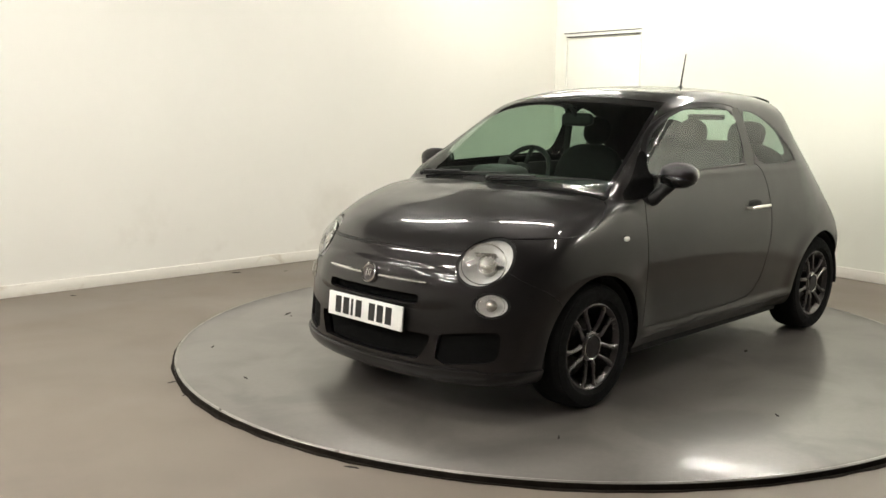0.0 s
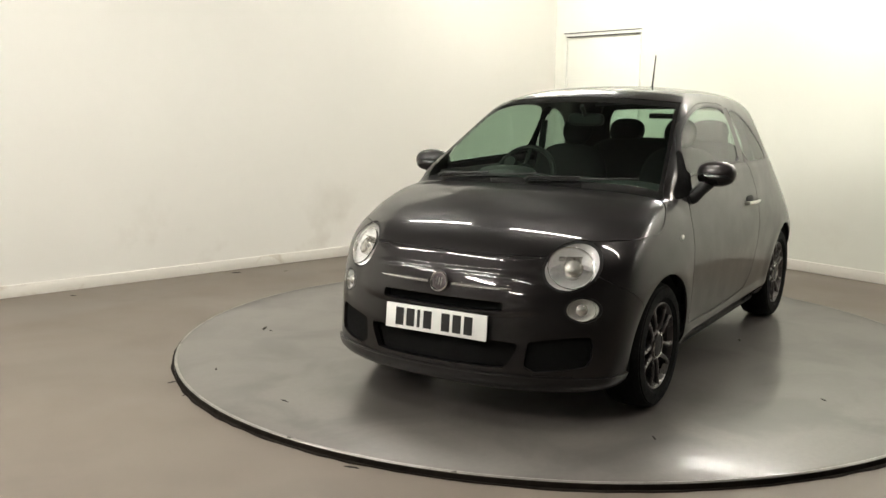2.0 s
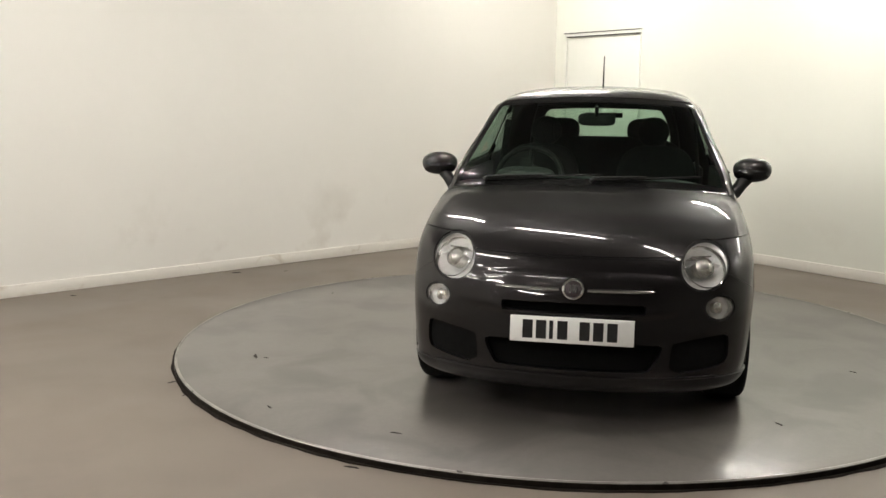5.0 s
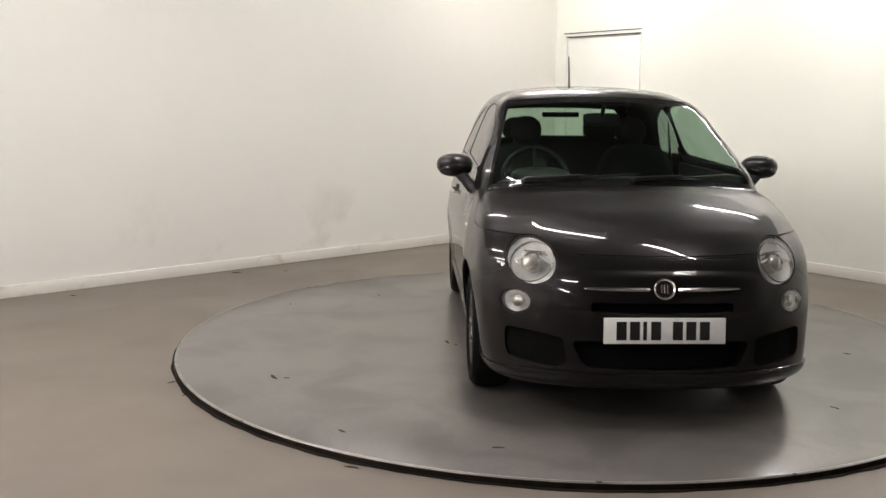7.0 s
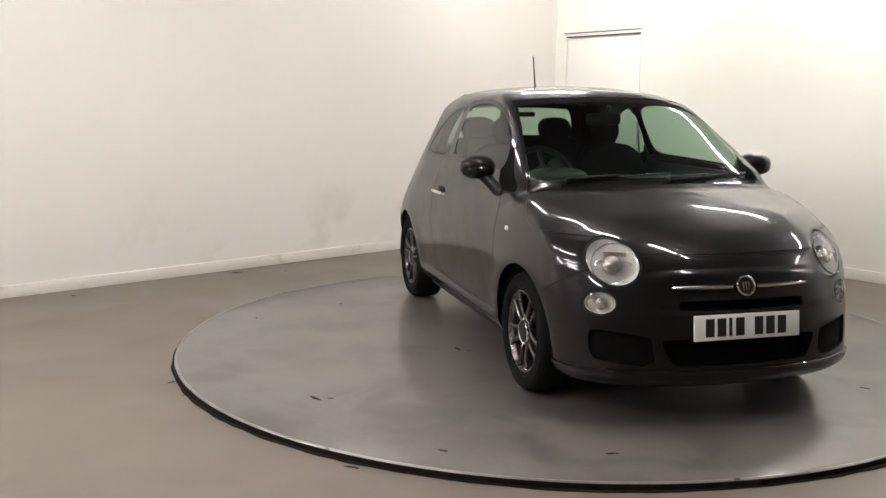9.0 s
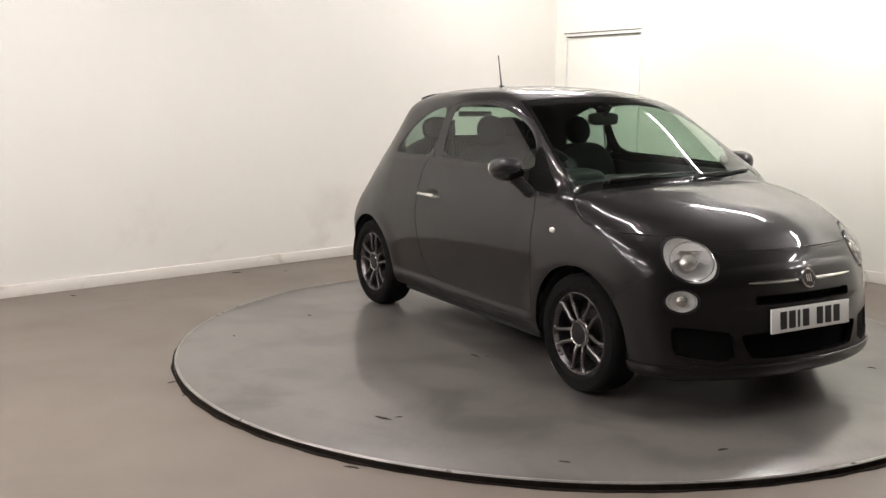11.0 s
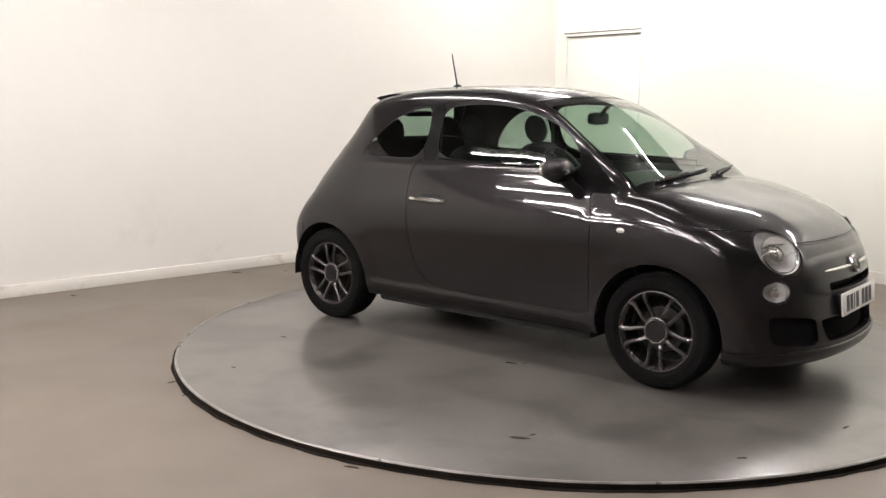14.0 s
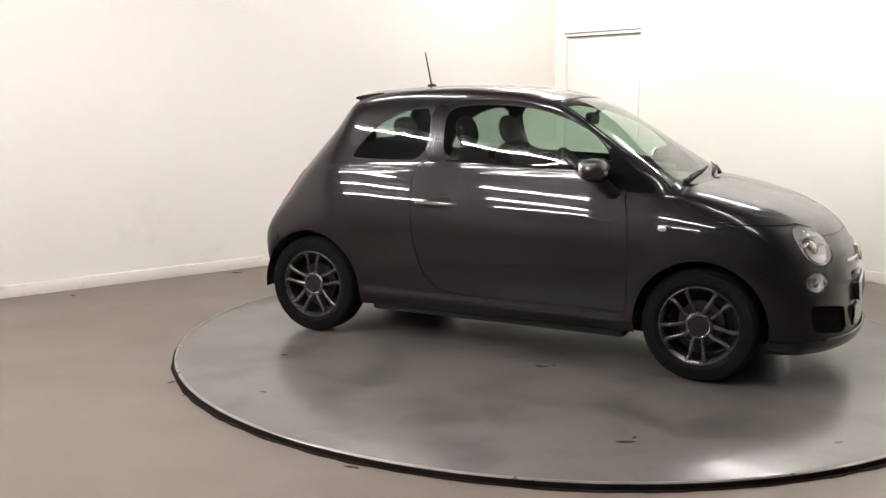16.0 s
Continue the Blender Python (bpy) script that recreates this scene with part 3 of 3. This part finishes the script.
    s.tag = ["body" if t == "rear_lamp_area" and np.mean([s.v[k][0] for k in q]) > -1.0 else t for q, t in zip(s.f, s.tag)]
    s.panel(rear_region(TAILGATE), ["body"], "tailgate")
    return s


def region(s, names, offset=0.0, rim=0.0, bulge=None):
    """Both-sided verts and faces of some regions. rim: depth of the turned-in edge; offset: outward shift."""
    loops = [q for q, t in zip(s.f, s.tag) if t in names]
    used = sorted({k for q in loops for k in q})
    at = {k: n for n, k in enumerate(used)}
    v = s.v[used]
    f = [tuple(at[k] for k in q) for q in loops]
    nrm = surface_normals(v)
    if bulge is not None:
        v = v + nrm * bulge(v)[:, None]
    v = v + nrm * offset
    edges = {}
    for q in f:
        for a, b in zip(q, q[1:] + q[:1]):
            edges[(a, b)] = edges.get((a, b), 0) + 1
    border = [(a, b) for (a, b) in edges if (b, a) not in edges and not (abs(v[a][1]) < 1e-6 and abs(v[b][1]) < 1e-6)]
    vv, ff = [v], list(f)
    if rim:
        n0, here = len(v), {}
        ring = []
        for a, b in border:
            for k in (a, b):
                if k not in here:
                    here[k] = n0 + len(ring)
                    ring += [v[k], v[k] - nrm[k] * rim]
            ff.append((here[b], here[a], here[a] + 1, here[b] + 1))
        if ring:
            vv.append(np.array(ring))
    return np.vstack(vv), ff


def surface_normals(v):
    e = 0.004
    x, y, z = v[:, 0], v[:, 1], v[:, 2]
    n = np.stack([body_field(x + e, y, z) - body_field(x - e, y, z), body_field(x, y + e, z) - body_field(x, y - e, z), body_field(x, y, z + e) - body_field(x, y, z - e)], 1)
    n[np.abs(y) < 1e-6, 1] = 0
    return n / np.maximum(np.linalg.norm(n, axis=1, keepdims=True), 1e-9)


SHIFT = np.array([AX, AY, 0.0])


def panel_object(name, s, names, mat, parent, label="", side=0, **kw):
    """side: 1 left, -1 right, 0 both halves joined along the middle."""
    v, f = region(s, names, **kw)
    if side == 0:
        vm = v * np.array([1, -1, 1])
        n = len(v)
        middle = {i: i for i in range(n) if abs(v[i][1]) < 1e-6}
        f = f + [tuple((k if k in middle else k + n) for k in q[::-1]) for q in f]
        v = np.vstack([v, vm])
    elif side < 0:
        v, f = v * np.array([1, -1, 1]), [q[::-1] for q in f]
    used = sorted({k for q in f for k in q})
    at = {k: i for i, k in enumerate(used)}
    f = [tuple(dict.fromkeys(at[k] for k in q)) for q in f]
    f = [q for q in f if len(q) > 2]
    ob = mesh_object(name, v[used] - SHIFT, f, mat, parent, label)
    return ob


def place(x, y, z, rx=0, ry=0, rz=0):
    """A pose in the car's own plan."""
    return pose(x - AX, y - AY, z, rx, ry, rz)


def at(x, y, z):
    return Vector((x - AX, y - AY, z))


def surface_x(y, z, lo=0.5, hi=2.2):
    """Where the front of the body stands at that width and height."""
    for _ in range(30):
        mid = 0.5 * (lo + hi)
        if body_field(np.array([mid]), np.array([y]), np.array([z]))[0] > 0:
            hi = mid
        else:
            lo = mid
    return lo


def surface_z(x, y, lo=0.6, hi=1.8):
    for _ in range(30):
        mid = 0.5 * (lo + hi)
        if body_field(np.array([x]), np.array([y]), np.array([mid]))[0] > 0:
            hi = mid
        else:
            lo = mid
    return lo


def surface_y(x, z, lo=0.2, hi=1.1):
    for _ in range(30):
        mid = 0.5 * (lo + hi)
        if body_field(np.array([x]), np.array([mid]), np.array([z]))[0] > 0:
            hi = mid
        else:
            lo = mid
    return lo


def normal_at(x, y, z):
    return Vector(surface_normals(np.array([[x, y, z]]))[0])


def half_liner(m, profile):
    """The upper part of a turned shell."""
    bm = bmesh.new()
    rings = [[bm.verts.new(m @ Vector((r * math.cos(a), y, r * math.sin(a)))) for a in np.linspace(radians(-6), radians(186), 33)] for r, y in profile]
    for a, b in zip(rings, rings[1:]):
        for i in range(32):
            bm.faces.new((a[i], b[i], b[i + 1], a[i + 1]))
    return bm


def wheel(car):
    """A wheel whose outer face looks along -y, about its hub."""
    rim = part("wheel", lathe(Matrix(), [(0.185, 0.10), (0.188, 0.085), (0.175, 0.07), (0.172, -0.03), (0.182, -0.062), (0.196, -0.070), (0.203, -0.078),
                                         (0.203, -0.084), (0.196, -0.086), (0.190, -0.080), (0.180, -0.066)], 64), ALLOY, car, "dark grey alloy wheel with paired spokes")
    part("tyre", lathe(Matrix(), [(0.19, 0.09), (0.215, 0.098), (0.262, 0.096), (0.283, 0.083), (0.2905, 0.06), (0.292, 0.0), (0.2905, -0.06), (0.284, -0.080), (0.276, -0.0885),
                                  (0.272, -0.0885), (0.268, -0.094), (0.24, -0.0985), (0.222, -0.0975), (0.218, -0.094), (0.203, -0.088), (0.198, -0.080)], 72), RUBBER, rim, "black road tyre")
    part("brake_disc", lathe(Matrix(), [(0.0, 0.0), (0.115, 0.0), (0.118, 0.006), (0.118, 0.02), (0.0, 0.02)], 40), STEEL, rim, "grey steel disc")
    part("inner_shield", lathe(Matrix(), [(0.0, 0.05), (0.17, 0.05)], 40), UNDER, rim)
    for k in range(5):
        for off in (-1, 1):
            turn = Matrix.Rotation(radians(72 * k + 12), 4, "Y")
            path = [turn @ Vector(p) for p in ((0.062, -0.058, 0.022 * off), (0.085, -0.070, 0.028 * off), (0.135, -0.073, 0.031 * off), (0.170, -0.071, 0.037 * off), (0.192, -0.070, 0.052 * off))]
            part("spoke", sweep(path, [0.012, 0.0105, 0.010, 0.0125, 0.016], 8, 1.0), ALLOY, rim)
    part("hub", lathe(Matrix(), [(0.0, 0.01), (0.066, 0.0), (0.072, -0.05), (0.068, -0.070), (0.058, -0.076)], 40), ALLOY, rim)
    part("hub_cap", lathe(Matrix(), [(0.056, -0.066), (0.055, -0.080), (0.050, -0.083), (0.047, -0.081), (0.0, -0.085)], 40), CAP, rim, "black centre cap with a bright ring")
    part("cap_ring", lathe(Matrix(), [(0.0605, -0.070), (0.0605, -0.081), (0.0575, -0.0845), (0.054, -0.082), (0.054, -0.076)], 40), CHROME, rim, "thin bright ring")
    return rim


def lamp_unit(car, s, name, sx, cy, cz, ry, rz, depth):
    """Bowl, rings and bulb behind a lens that follows the body."""
    x = surface_x(cy, cz)
    n = normal_at(x, cy, cz)
    for side in (1, -1):
        lens = panel_object(name, s, [sx], LENS, car, "clear round lens over a bright reflector", side, offset=0.002,
                            bulge=lambda v: 0.016 * np.clip(1 - ((v[:, 1] - cy) / ry) ** 2 - ((v[:, 2] - cz) / rz) ** 2, 0, 1))
        lens.visible_shadow = False
        nn = Vector((n.x, n.y * side, n.z))
        q = (-nn).to_track_quat("Y", "Z").to_matrix().to_4x4()
        m = Matrix.Translation(at(x, cy * side, cz)) @ q
        sq = Matrix.Diagonal((1.0, 1.0, rz / ry, 1.0))
        r = ry * 1.0
        panel_object("reflector", s, [sx, sx + "_seam"], REFLECT, lens, "bright reflector bowl", side, offset=-0.008,
                     bulge=lambda v: -depth * np.clip(1.05 - ((v[:, 1] - cy) / ry) ** 2 - ((v[:, 2] - cz) / rz) ** 2, 0, 1) ** 0.7)
        part("bezel", lathe(m @ sq, [(r * 0.97, 0.012), (r * 0.965, 0.004), (r * 0.93, 0.006), (r * 0.92, 0.020)], 48), CHROME, lens, "chrome ring")
        if r > 0.08:
            part("projector", lathe(m @ pose(0.012 * side, 0, 0.004), [(0.040, depth * 0.8), (0.043, 0.018), (0.038, 0.012), (0.034, 0.016), (0.02, 0.006), (0.0, 0.002)], 32), AMBER, lens)
            for k in (-1, 1):
                part("reflector_fin", box(m @ sq @ pose(0.062 * k, 0.030, 0.012, 0, 25 * k, 0), 0.044, 0.050, 0.004, 0.001, 1), REFLECT, lens, "thin bright divider")
            part("lamp_shelf", box(m @ sq @ pose(0, 0.034, 0.052), 0.10, 0.050, 0.005, 0.002, 1), AMBER, lens)
        else:
            part("bulb_cover", lathe(m, [(0.024, depth * 0.8), (0.025, 0.016), (0.016, 0.008), (0.0, 0.006)], 28), AMBER, lens)


def seat(car, y, x=0.0):
    lean = 14
    base = part("seat", pillow(place(x + 0.10, y, 0.50, 0, -6, 0), 0.27, 0.25, 0.10, 0.5), CLOTH, car, "dark cloth seat with a round headrest")
    part("seat_base", box(place(x + 0.08, y, 0.36), 0.42, 0.40, 0.18, 0.03), UNDER, base)
    part("seat_back", pillow(place(x - 0.24, y, 0.80, 0, -lean, 0), 0.085, 0.25, 0.34, 0.62), CLOTH, base)
    part("headrest", pillow(place(x - 0.325, y * 0.93, 1.215, 0, -lean, 0), 0.055, 0.098, 0.092, 0.92), CLOTH, base, "rounded dark headrest")
    for k in (-1, 1):
        part("headrest_post", sweep([at(x - 0.32, y + 0.05 * k, 1.10), at(x - 0.335, y + 0.05 * k, 1.20)], 0.006, 8), STEEL, base)


def build_car():
    car = new("hatchback_car")
    car.location = (CX, CY, TOP)
    tagged(car, "dark grey metallic three-door small hatchback parked on the turntable", "car")
    s = cut_body()
    R = 0.010
    panel_object("body_shell", s, ["body"], PAINT, car, rim=R)
    panel_object("bonnet", s, ["bonnet"], PAINT, car, "smooth dark grey bonnet", rim=R)
    bumper = panel_object("front_bumper", s, ["bumper"], PAINT, car, rim=0.03)
    panel_object("bumper_lip", s, ["lip"], PAINT, bumper, "low front lip", offset=0.012, rim=0.03)
    pts = [(surface_x(abs(y), 0.250) + 0.009, y, 0.250) for y in np.linspace(-0.60, 0.60, 33)]
    part("lip_edge", sweep([at(*p) for p in pts], 0.007, 8), PAINT, bumper, "rounded upper edge of the front lip")
    panel_object("grille", s, ["upper_grille", "lower_grille"], MATT, bumper, "black recessed grille", offset=-0.045)
    for k in (1, -1):
        panel_object("side_grille", s, ["side_grille"], MATT, bumper, "black recessed corner grille", k, offset=-0.016)
    panel_object("rear_bumper", s, ["rear_bumper"], PAINT, car, rim=R)
    gate = panel_object("tailgate", s, ["tailgate"], PAINT, car, rim=R)
    panel_object("rear_window", s, ["rear_glass"], GLASS, gate, "tinted rear window")
    seams = sorted({t for t in s.tag if t.endswith("_seam")})
    panel_object("shut_line", s, seams, UNDER, car, "dark panel gap", offset=-0.006)
    panel_object("windscreen_border", s, ["screen"], GLOSS_BLACK, car, "black printed glass border", offset=-0.001)
    panel_object("windscreen", s, ["screen_glass"], GLASS, car, "raked tinted windscreen", offset=-0.001)
    for k in (1, -1):
        door = panel_object("door", s, ["door"], PAINT, car, "long closed front door", k, rim=R)
        panel_object("door_window", s, ["door_glass"], GLASS, door, "tinted door window", k, offset=-0.004)
        panel_object("quarter_window", s, ["quarter_glass"], REAR_GLASS, car, "tinted rear quarter window, darkened for the dim cabin behind", k, offset=-0.003)
        panel_object("window_rubber", s, ["door_glass_rubber"], BLACK, door, "black rubber round the glass", k, offset=-0.002)
        panel_object("window_rubber", s, ["quarter_glass_rubber"], BLACK, car, "black rubber round the glass", k, offset=-0.002)
        panel_object("pillar_trim", s, ["pillar_trim"], GLOSS_BLACK, car, "black door pillar trim", k, offset=-0.001)
        panel_object("mirror_base", s, ["mirror_base"], MATT, door, "black corner trim", k)
        panel_object("rear_lamp", s, ["rear_lamp_area"], RED_LENS, car, "upright red tail lamp", k, offset=0.004, rim=0.01)
        # handle
        hy = surface_y(-0.30, 0.835)
        path = [at(-0.445, k * (hy - 0.004), 0.832), at(-0.42, k * (hy + 0.022), 0.833), at(-0.32, k * (hy + 0.030), 0.834), at(-0.22, k * (hy + 0.022), 0.832), at(-0.195, k * (hy - 0.004), 0.831)]
        pp = [Vector(q) for q in spline([tuple(p) for p in path], 5, False)]
        part("door_handle", sweep(pp, 0.011, 10, 1.0), CHROME, door, "chrome bar handle")
        # no hollow is cut; a black pad gives the shade behind the handle
        part("handle_recess_shade", pillow(place(-0.30, k * (hy - 0.004), 0.842), 0.075, 0.010, 0.030, 0.8), UNDER, door, "dark pad standing for the shaded recess behind the handle")
        pts = [(x, k * (surface_y(x, z) + 0.002), z) for x, z in zip(np.linspace(-0.29, 0.65, 12), np.interp(np.linspace(-0.29, 0.65, 12), [-0.3, 0.05, 0.4, 0.66], [1.066, 1.058, 1.049, 1.040]))]
        part("waist_seal", sweep([at(*p) for p in pts], 0.006, 8), GLOSS_BLACK, door, "thin glossy seal under the window")
        # mirror
        mirror = part("door_mirror", pillow(place(0.605, k * 0.835, 1.055, 0, 0, -8 * k), 0.072, 0.098, 0.060, 0.88), PAINT, car, "rounded body-colour door mirror")
        part("mirror_underside", pillow(place(0.612, k * 0.833, 1.036, 0, 0, -8 * k), 0.072, 0.092, 0.046, 0.9), GLOSS_BLACK, mirror, "gloss black lower shell")
        part("mirror_glass", pillow(place(0.545, k * 0.835, 1.055, 0, 0, -8 * k), 0.022, 0.080, 0.046, 0.85), CHROME, mirror, "mirror glass")
        part("mirror_arm", sweep([at(0.685, k * 0.715, 0.925), at(0.675, k * 0.745, 0.938), at(0.65, k * 0.775, 0.975), at(0.625, k * 0.81, 1.02)], [0.040, 0.036, 0.032, 0.040], 14, 0.9), BLACK, mirror, "black mirror arm")
        # side repeater
        ry_ = surface_y(0.95, 0.773)
        part("side_repeater", pillow(place(0.95, k * (ry_ + 0.001), 0.773), 0.022, 0.008, 0.013, 0.9), LENSWHITE, car, "small oval indicator repeater")
    lamp_unit(car, s, "headlight", "headlight", 0.546, 0.708, 0.104, 0.098, 0.09)
    lamp_unit(car, s, "fog_light", "fog", 0.614, 0.535, 0.062, 0.050, 0.05)
    # chrome bars and badge
    for k in (1, -1):
        pts = [(surface_x(y, 0.612) + 0.004, k * y, 0.612) for y in np.linspace(0.060, 0.335, 8)]
        part("chrome_bar", sweep([at(*p) for p in pts], [0.008, 0.009, 0.009, 0.009, 0.008, 0.008, 0.007, 0.004], 10, 1.0), CHROME, car, "thin chrome bar beside the badge")
    bx = surface_x(0.0, 0.612)
    mb = place(bx - 0.004, 0, 0.612, 0, -18, 0) @ pose(0, 0, 0, 0, 0, -90)
    badge = part("badge", lathe(mb, [(0.0, 0.020), (0.036, 0.019), (0.037, 0.0)], 40), BADGE, car, "round dark red badge with a chrome ring")
    part("badge_ring", lathe(mb, [(0.037, 0.0), (0.037, 0.020), (0.041, 0.024), (0.046, 0.020), (0.047, 0.0)], 40), CHROME, badge)
    for k in range(-1, 2):
        part("badge_bar", box(mb @ pose(0.013 * k, 0.020, 0), 0.006, 0.003, 0.036, 0.001, 1), CHROME, badge)
    # number plate, characters as plain bars
    mp = place(1.868, 0, 0.444, 0, -5.5, 0)
    plate = part("number_plate", box(mp, 0.010, 0.520, 0.111, 0.003), PLATE, car, "white plate with plain black bars")
    part("plate_mount", box(mp @ pose(-0.022, 0, 0), 0.035, 0.46, 0.09, 0.004), BLACK, plate)
    for y in (-0.185, -0.128, -0.085, -0.038, 0.055, 0.112, 0.170):
        w = 0.016 if abs(y + 0.085) < 0.001 else 0.043
        part("plate_bar", box(mp @ pose(0.0055, y, 0), 0.002, w, 0.079, 0.001, 1), INK, plate)
    # wheels
    first = wheel(car)
    first.matrix_basis = place(1.15, -0.682, 0.291, 0, 7, 0)
    for x, y, rz, spin in ((-1.15, -0.672, 0, 40), (1.15, 0.682, 180, 11), (-1.15, 0.672, 180, 25)):
        copy_thing(first, place(x, y, 0.291, 0, 0, rz) @ pose(0, 0, 0, 0, spin, 0))
    for x in (1.15, -1.15):
        for k in (1, -1):
            m = place(x, k * 0.62, 0.285)
            part("wheel_arch_liner", half_liner(m, [(0.338, 0.135 * k), (0.345, 0.08 * k), (0.345, -0.17 * k), (0.02, -0.17 * k)]), UNDER, car, "dark wheel arch liner")
    part("underbody", box(place(0, 0, 0.22), 2.9, 0.98, 0.12, 0.02), UNDER, car)
    part("underbody_side", box(place(0, 0, 0.235), 1.52, 1.42, 0.13, 0.02), UNDER, car)
    # cabin
    part("cabin_floor", box(place(-0.2, 0, 0.30), 2.2, 1.30, 0.04, 0.01), UNDER, car)
    part("firewall", box(place(0.98, 0, 0.62), 0.03, 1.36, 0.66, 0.01), UNDER, car)
    part("bulkhead", box(place(-1.18, 0, 0.58, 0, 8, 0), 0.03, 0.98, 0.52, 0.01), UNDER, car)
    dash = part("dashboard", pillow(place(0.72, 0, 0.86, 0, 4, 0), 0.30, 0.64, 0.125, 0.45), DASH, car, "dark grey dashboard with a cowl")
    part("instrument_cowl", pillow(place(0.56, -0.36, 0.985), 0.13, 0.16, 0.055, 0.7), DASH, dash)
    part("dash_panel", box(place(0.455, 0, 0.88, 0, -10, 0), 0.03, 1.18, 0.11, 0.012), DASH, dash)
    # steering wheel on the car's right
    ms = place(0.36, -0.36, 0.965, 0, -28, 0) @ pose(0, 0, 0, 0, 0, -90)
    ring = [(0.185 + 0.015 * math.cos(a), 0.015 * math.sin(a)) for a in np.linspace(0, 2 * math.pi, 12, endpoint=False)]
    sw = part("steering_wheel", lathe(ms, ring, 48, True), BLACK, car, "black three-spoke steering wheel")
    part("steering_hub", pillow(ms @ pose(0, 0.03, 0), 0.07, 0.035, 0.065, 0.8), BLACK, sw)
    for a in (0, 180, 270):
        v = Matrix.Rotation(radians(a), 4, "Y") @ Vector((0.18, 0, 0))
        part("steering_spoke", sweep([ms @ Vector((0, 0.02, 0)), ms @ v], 0.014, 8), BLACK, sw)
    part("steering_column", sweep([ms @ Vector((0, 0.02, 0)), ms @ Vector((0, 0.20, 0))], 0.035, 12), BLACK, sw)
    seat(car, -0.36)
    seat(car, 0.36)
    bench = part("rear_seat", pillow(place(-0.78, 0, 0.50), 0.25, 0.58, 0.10, 0.4), CLOTH, car, "dark cloth rear bench")
    part("rear_seat_back", pillow(place(-1.00, 0, 0.82, 0, -14, 0), 0.09, 0.56, 0.34, 0.4), CLOTH, bench)
    for k in (1, -1):
        part("rear_headrest", pillow(place(-1.065, 0.29 * k, 1.20, 0, -14, 0), 0.05, 0.125, 0.085, 0.75), CLOTH, bench)
        part("door_card", box(place(0.13, k * 0.705, 0.70), 1.15, 0.03, 0.62, 0.01), DASH, car)
        part("rear_side_trim", box(place(-0.76, k * 0.64, 0.70), 0.62, 0.03, 0.58, 0.01), DASH, car)
        belt = [at(-0.36, k * 0.585, 1.28), at(-0.36, k * 0.61, 1.05), at(-0.30, k * 0.64, 0.75)]
        part("seat_belt", sweep(belt, 0.022, 8, 0.15), BLACK, car)
    part("parcel_shelf", box(place(-1.22, 0, 0.985, 0, 0, 0), 0.26, 0.98, 0.025, 0.008), CLOTH, car, "dark rear parcel shelf")
    part("interior_mirror", pillow(place(0.335, 0.01, 1.30), 0.022, 0.105, 0.036, 0.5), BLACK, car, "dark rear-view mirror")
    part("mirror_stem", sweep([at(0.40, 0.01, 1.375), at(0.35, 0.01, 1.32)], 0.012, 8), BLACK, car)
    part("high_brake_light", box(place(-1.06, 0, 1.305, 0, 20, 0), 0.03, 0.26, 0.030, 0.004), BLACK, car, "dark brake light inside the rear window")
    # aerial
    az = surface_z(-0.729, 0)
    foot = part("aerial_base", pillow(place(-0.725, 0, az + 0.006), 0.032, 0.016, 0.016, 0.9), BLACK, car)
    part("aerial", sweep([at(-0.728, 0, az + 0.01), at(-0.775, 0, 1.699)], [0.006, 0.0035], 8), BLACK, foot, "black rod aerial")
    # roof spoiler
    rows = []
    for y in np.linspace(-0.455, 0.455, 25):
        drop = 0.12 * y ** 2
        sh = 0.36 * y ** 2 + 0.025
        rows.append([(-0.86 + sh * 0.5, y, surface_z(-0.86 + sh * 0.5, y) - 0.001), (-0.95 + sh, y, 1.464 - drop), (-1.04 + sh, y, 1.452 - drop), (-1.115 + sh, y, 1.438 - drop),
                     (-1.120 + sh, y, 1.428 - drop), (-1.07 + sh, y, 1.412 - drop), (-0.98 + sh, y, 1.39 - drop)])
    verts = [np.array(p) - SHIFT for r in rows for p in r]
    n = 7
    faces = [(i * n + j, (i + 1) * n + j, (i + 1) * n + j + 1, i * n + j + 1) for i in range(24) for j in range(6)]
    faces += [tuple(range(n))[::-1], tuple(24 * n + j for j in range(n))]
    mesh_object("roof_spoiler", verts, faces, PAINT, car, "body-colour roof spoiler")
    # wipers
    for y0, y1, x0 in ((-0.52, 0.08, 0.93), (0.02, 0.56, 0.95)):
        pts = []
        for t in np.linspace(0, 1, 9):
            y = y0 + (y1 - y0) * t
            x = 1.055 - 0.20 * y * y - 0.05 * t
            pts.append(at(x, y, surface_z(x, y) + 0.010))
        arm = part("wiper", sweep(pts, [0.007] * 8 + [0.004], 8, 0.8), BLACK, car, "black windscreen wiper")
        part("wiper_arm", sweep([pts[0] + Vector((0.03, 0, 0.0)), pts[0] + Vector((0.02, 0.02, 0.016)), pts[4] + Vector((0.006, 0, 0.010))], [0.013, 0.009, 0.006], 8), BLACK, arm)
    return car


MATT = material("matt_black_mesh", (0.0035, 0.0035, 0.0035), 0.95, 0, 0, 30, 0.2, 0.2, 300, spec=0.06)
LENSWHITE = material("repeater_lens", (0.7, 0.68, 0.64), 0.2, 0.2, 0.8, 60, 0.05)
CAR = build_car()


def motions():
    walk(TABLE, [(t, pose(CX, CY, 0, 0, 0, a)) for t, a in TURNS])
    walk(CAR, [(t, pose(CX, CY, TOP, 0, 0, a)) for t, a in TURNS])


motions()
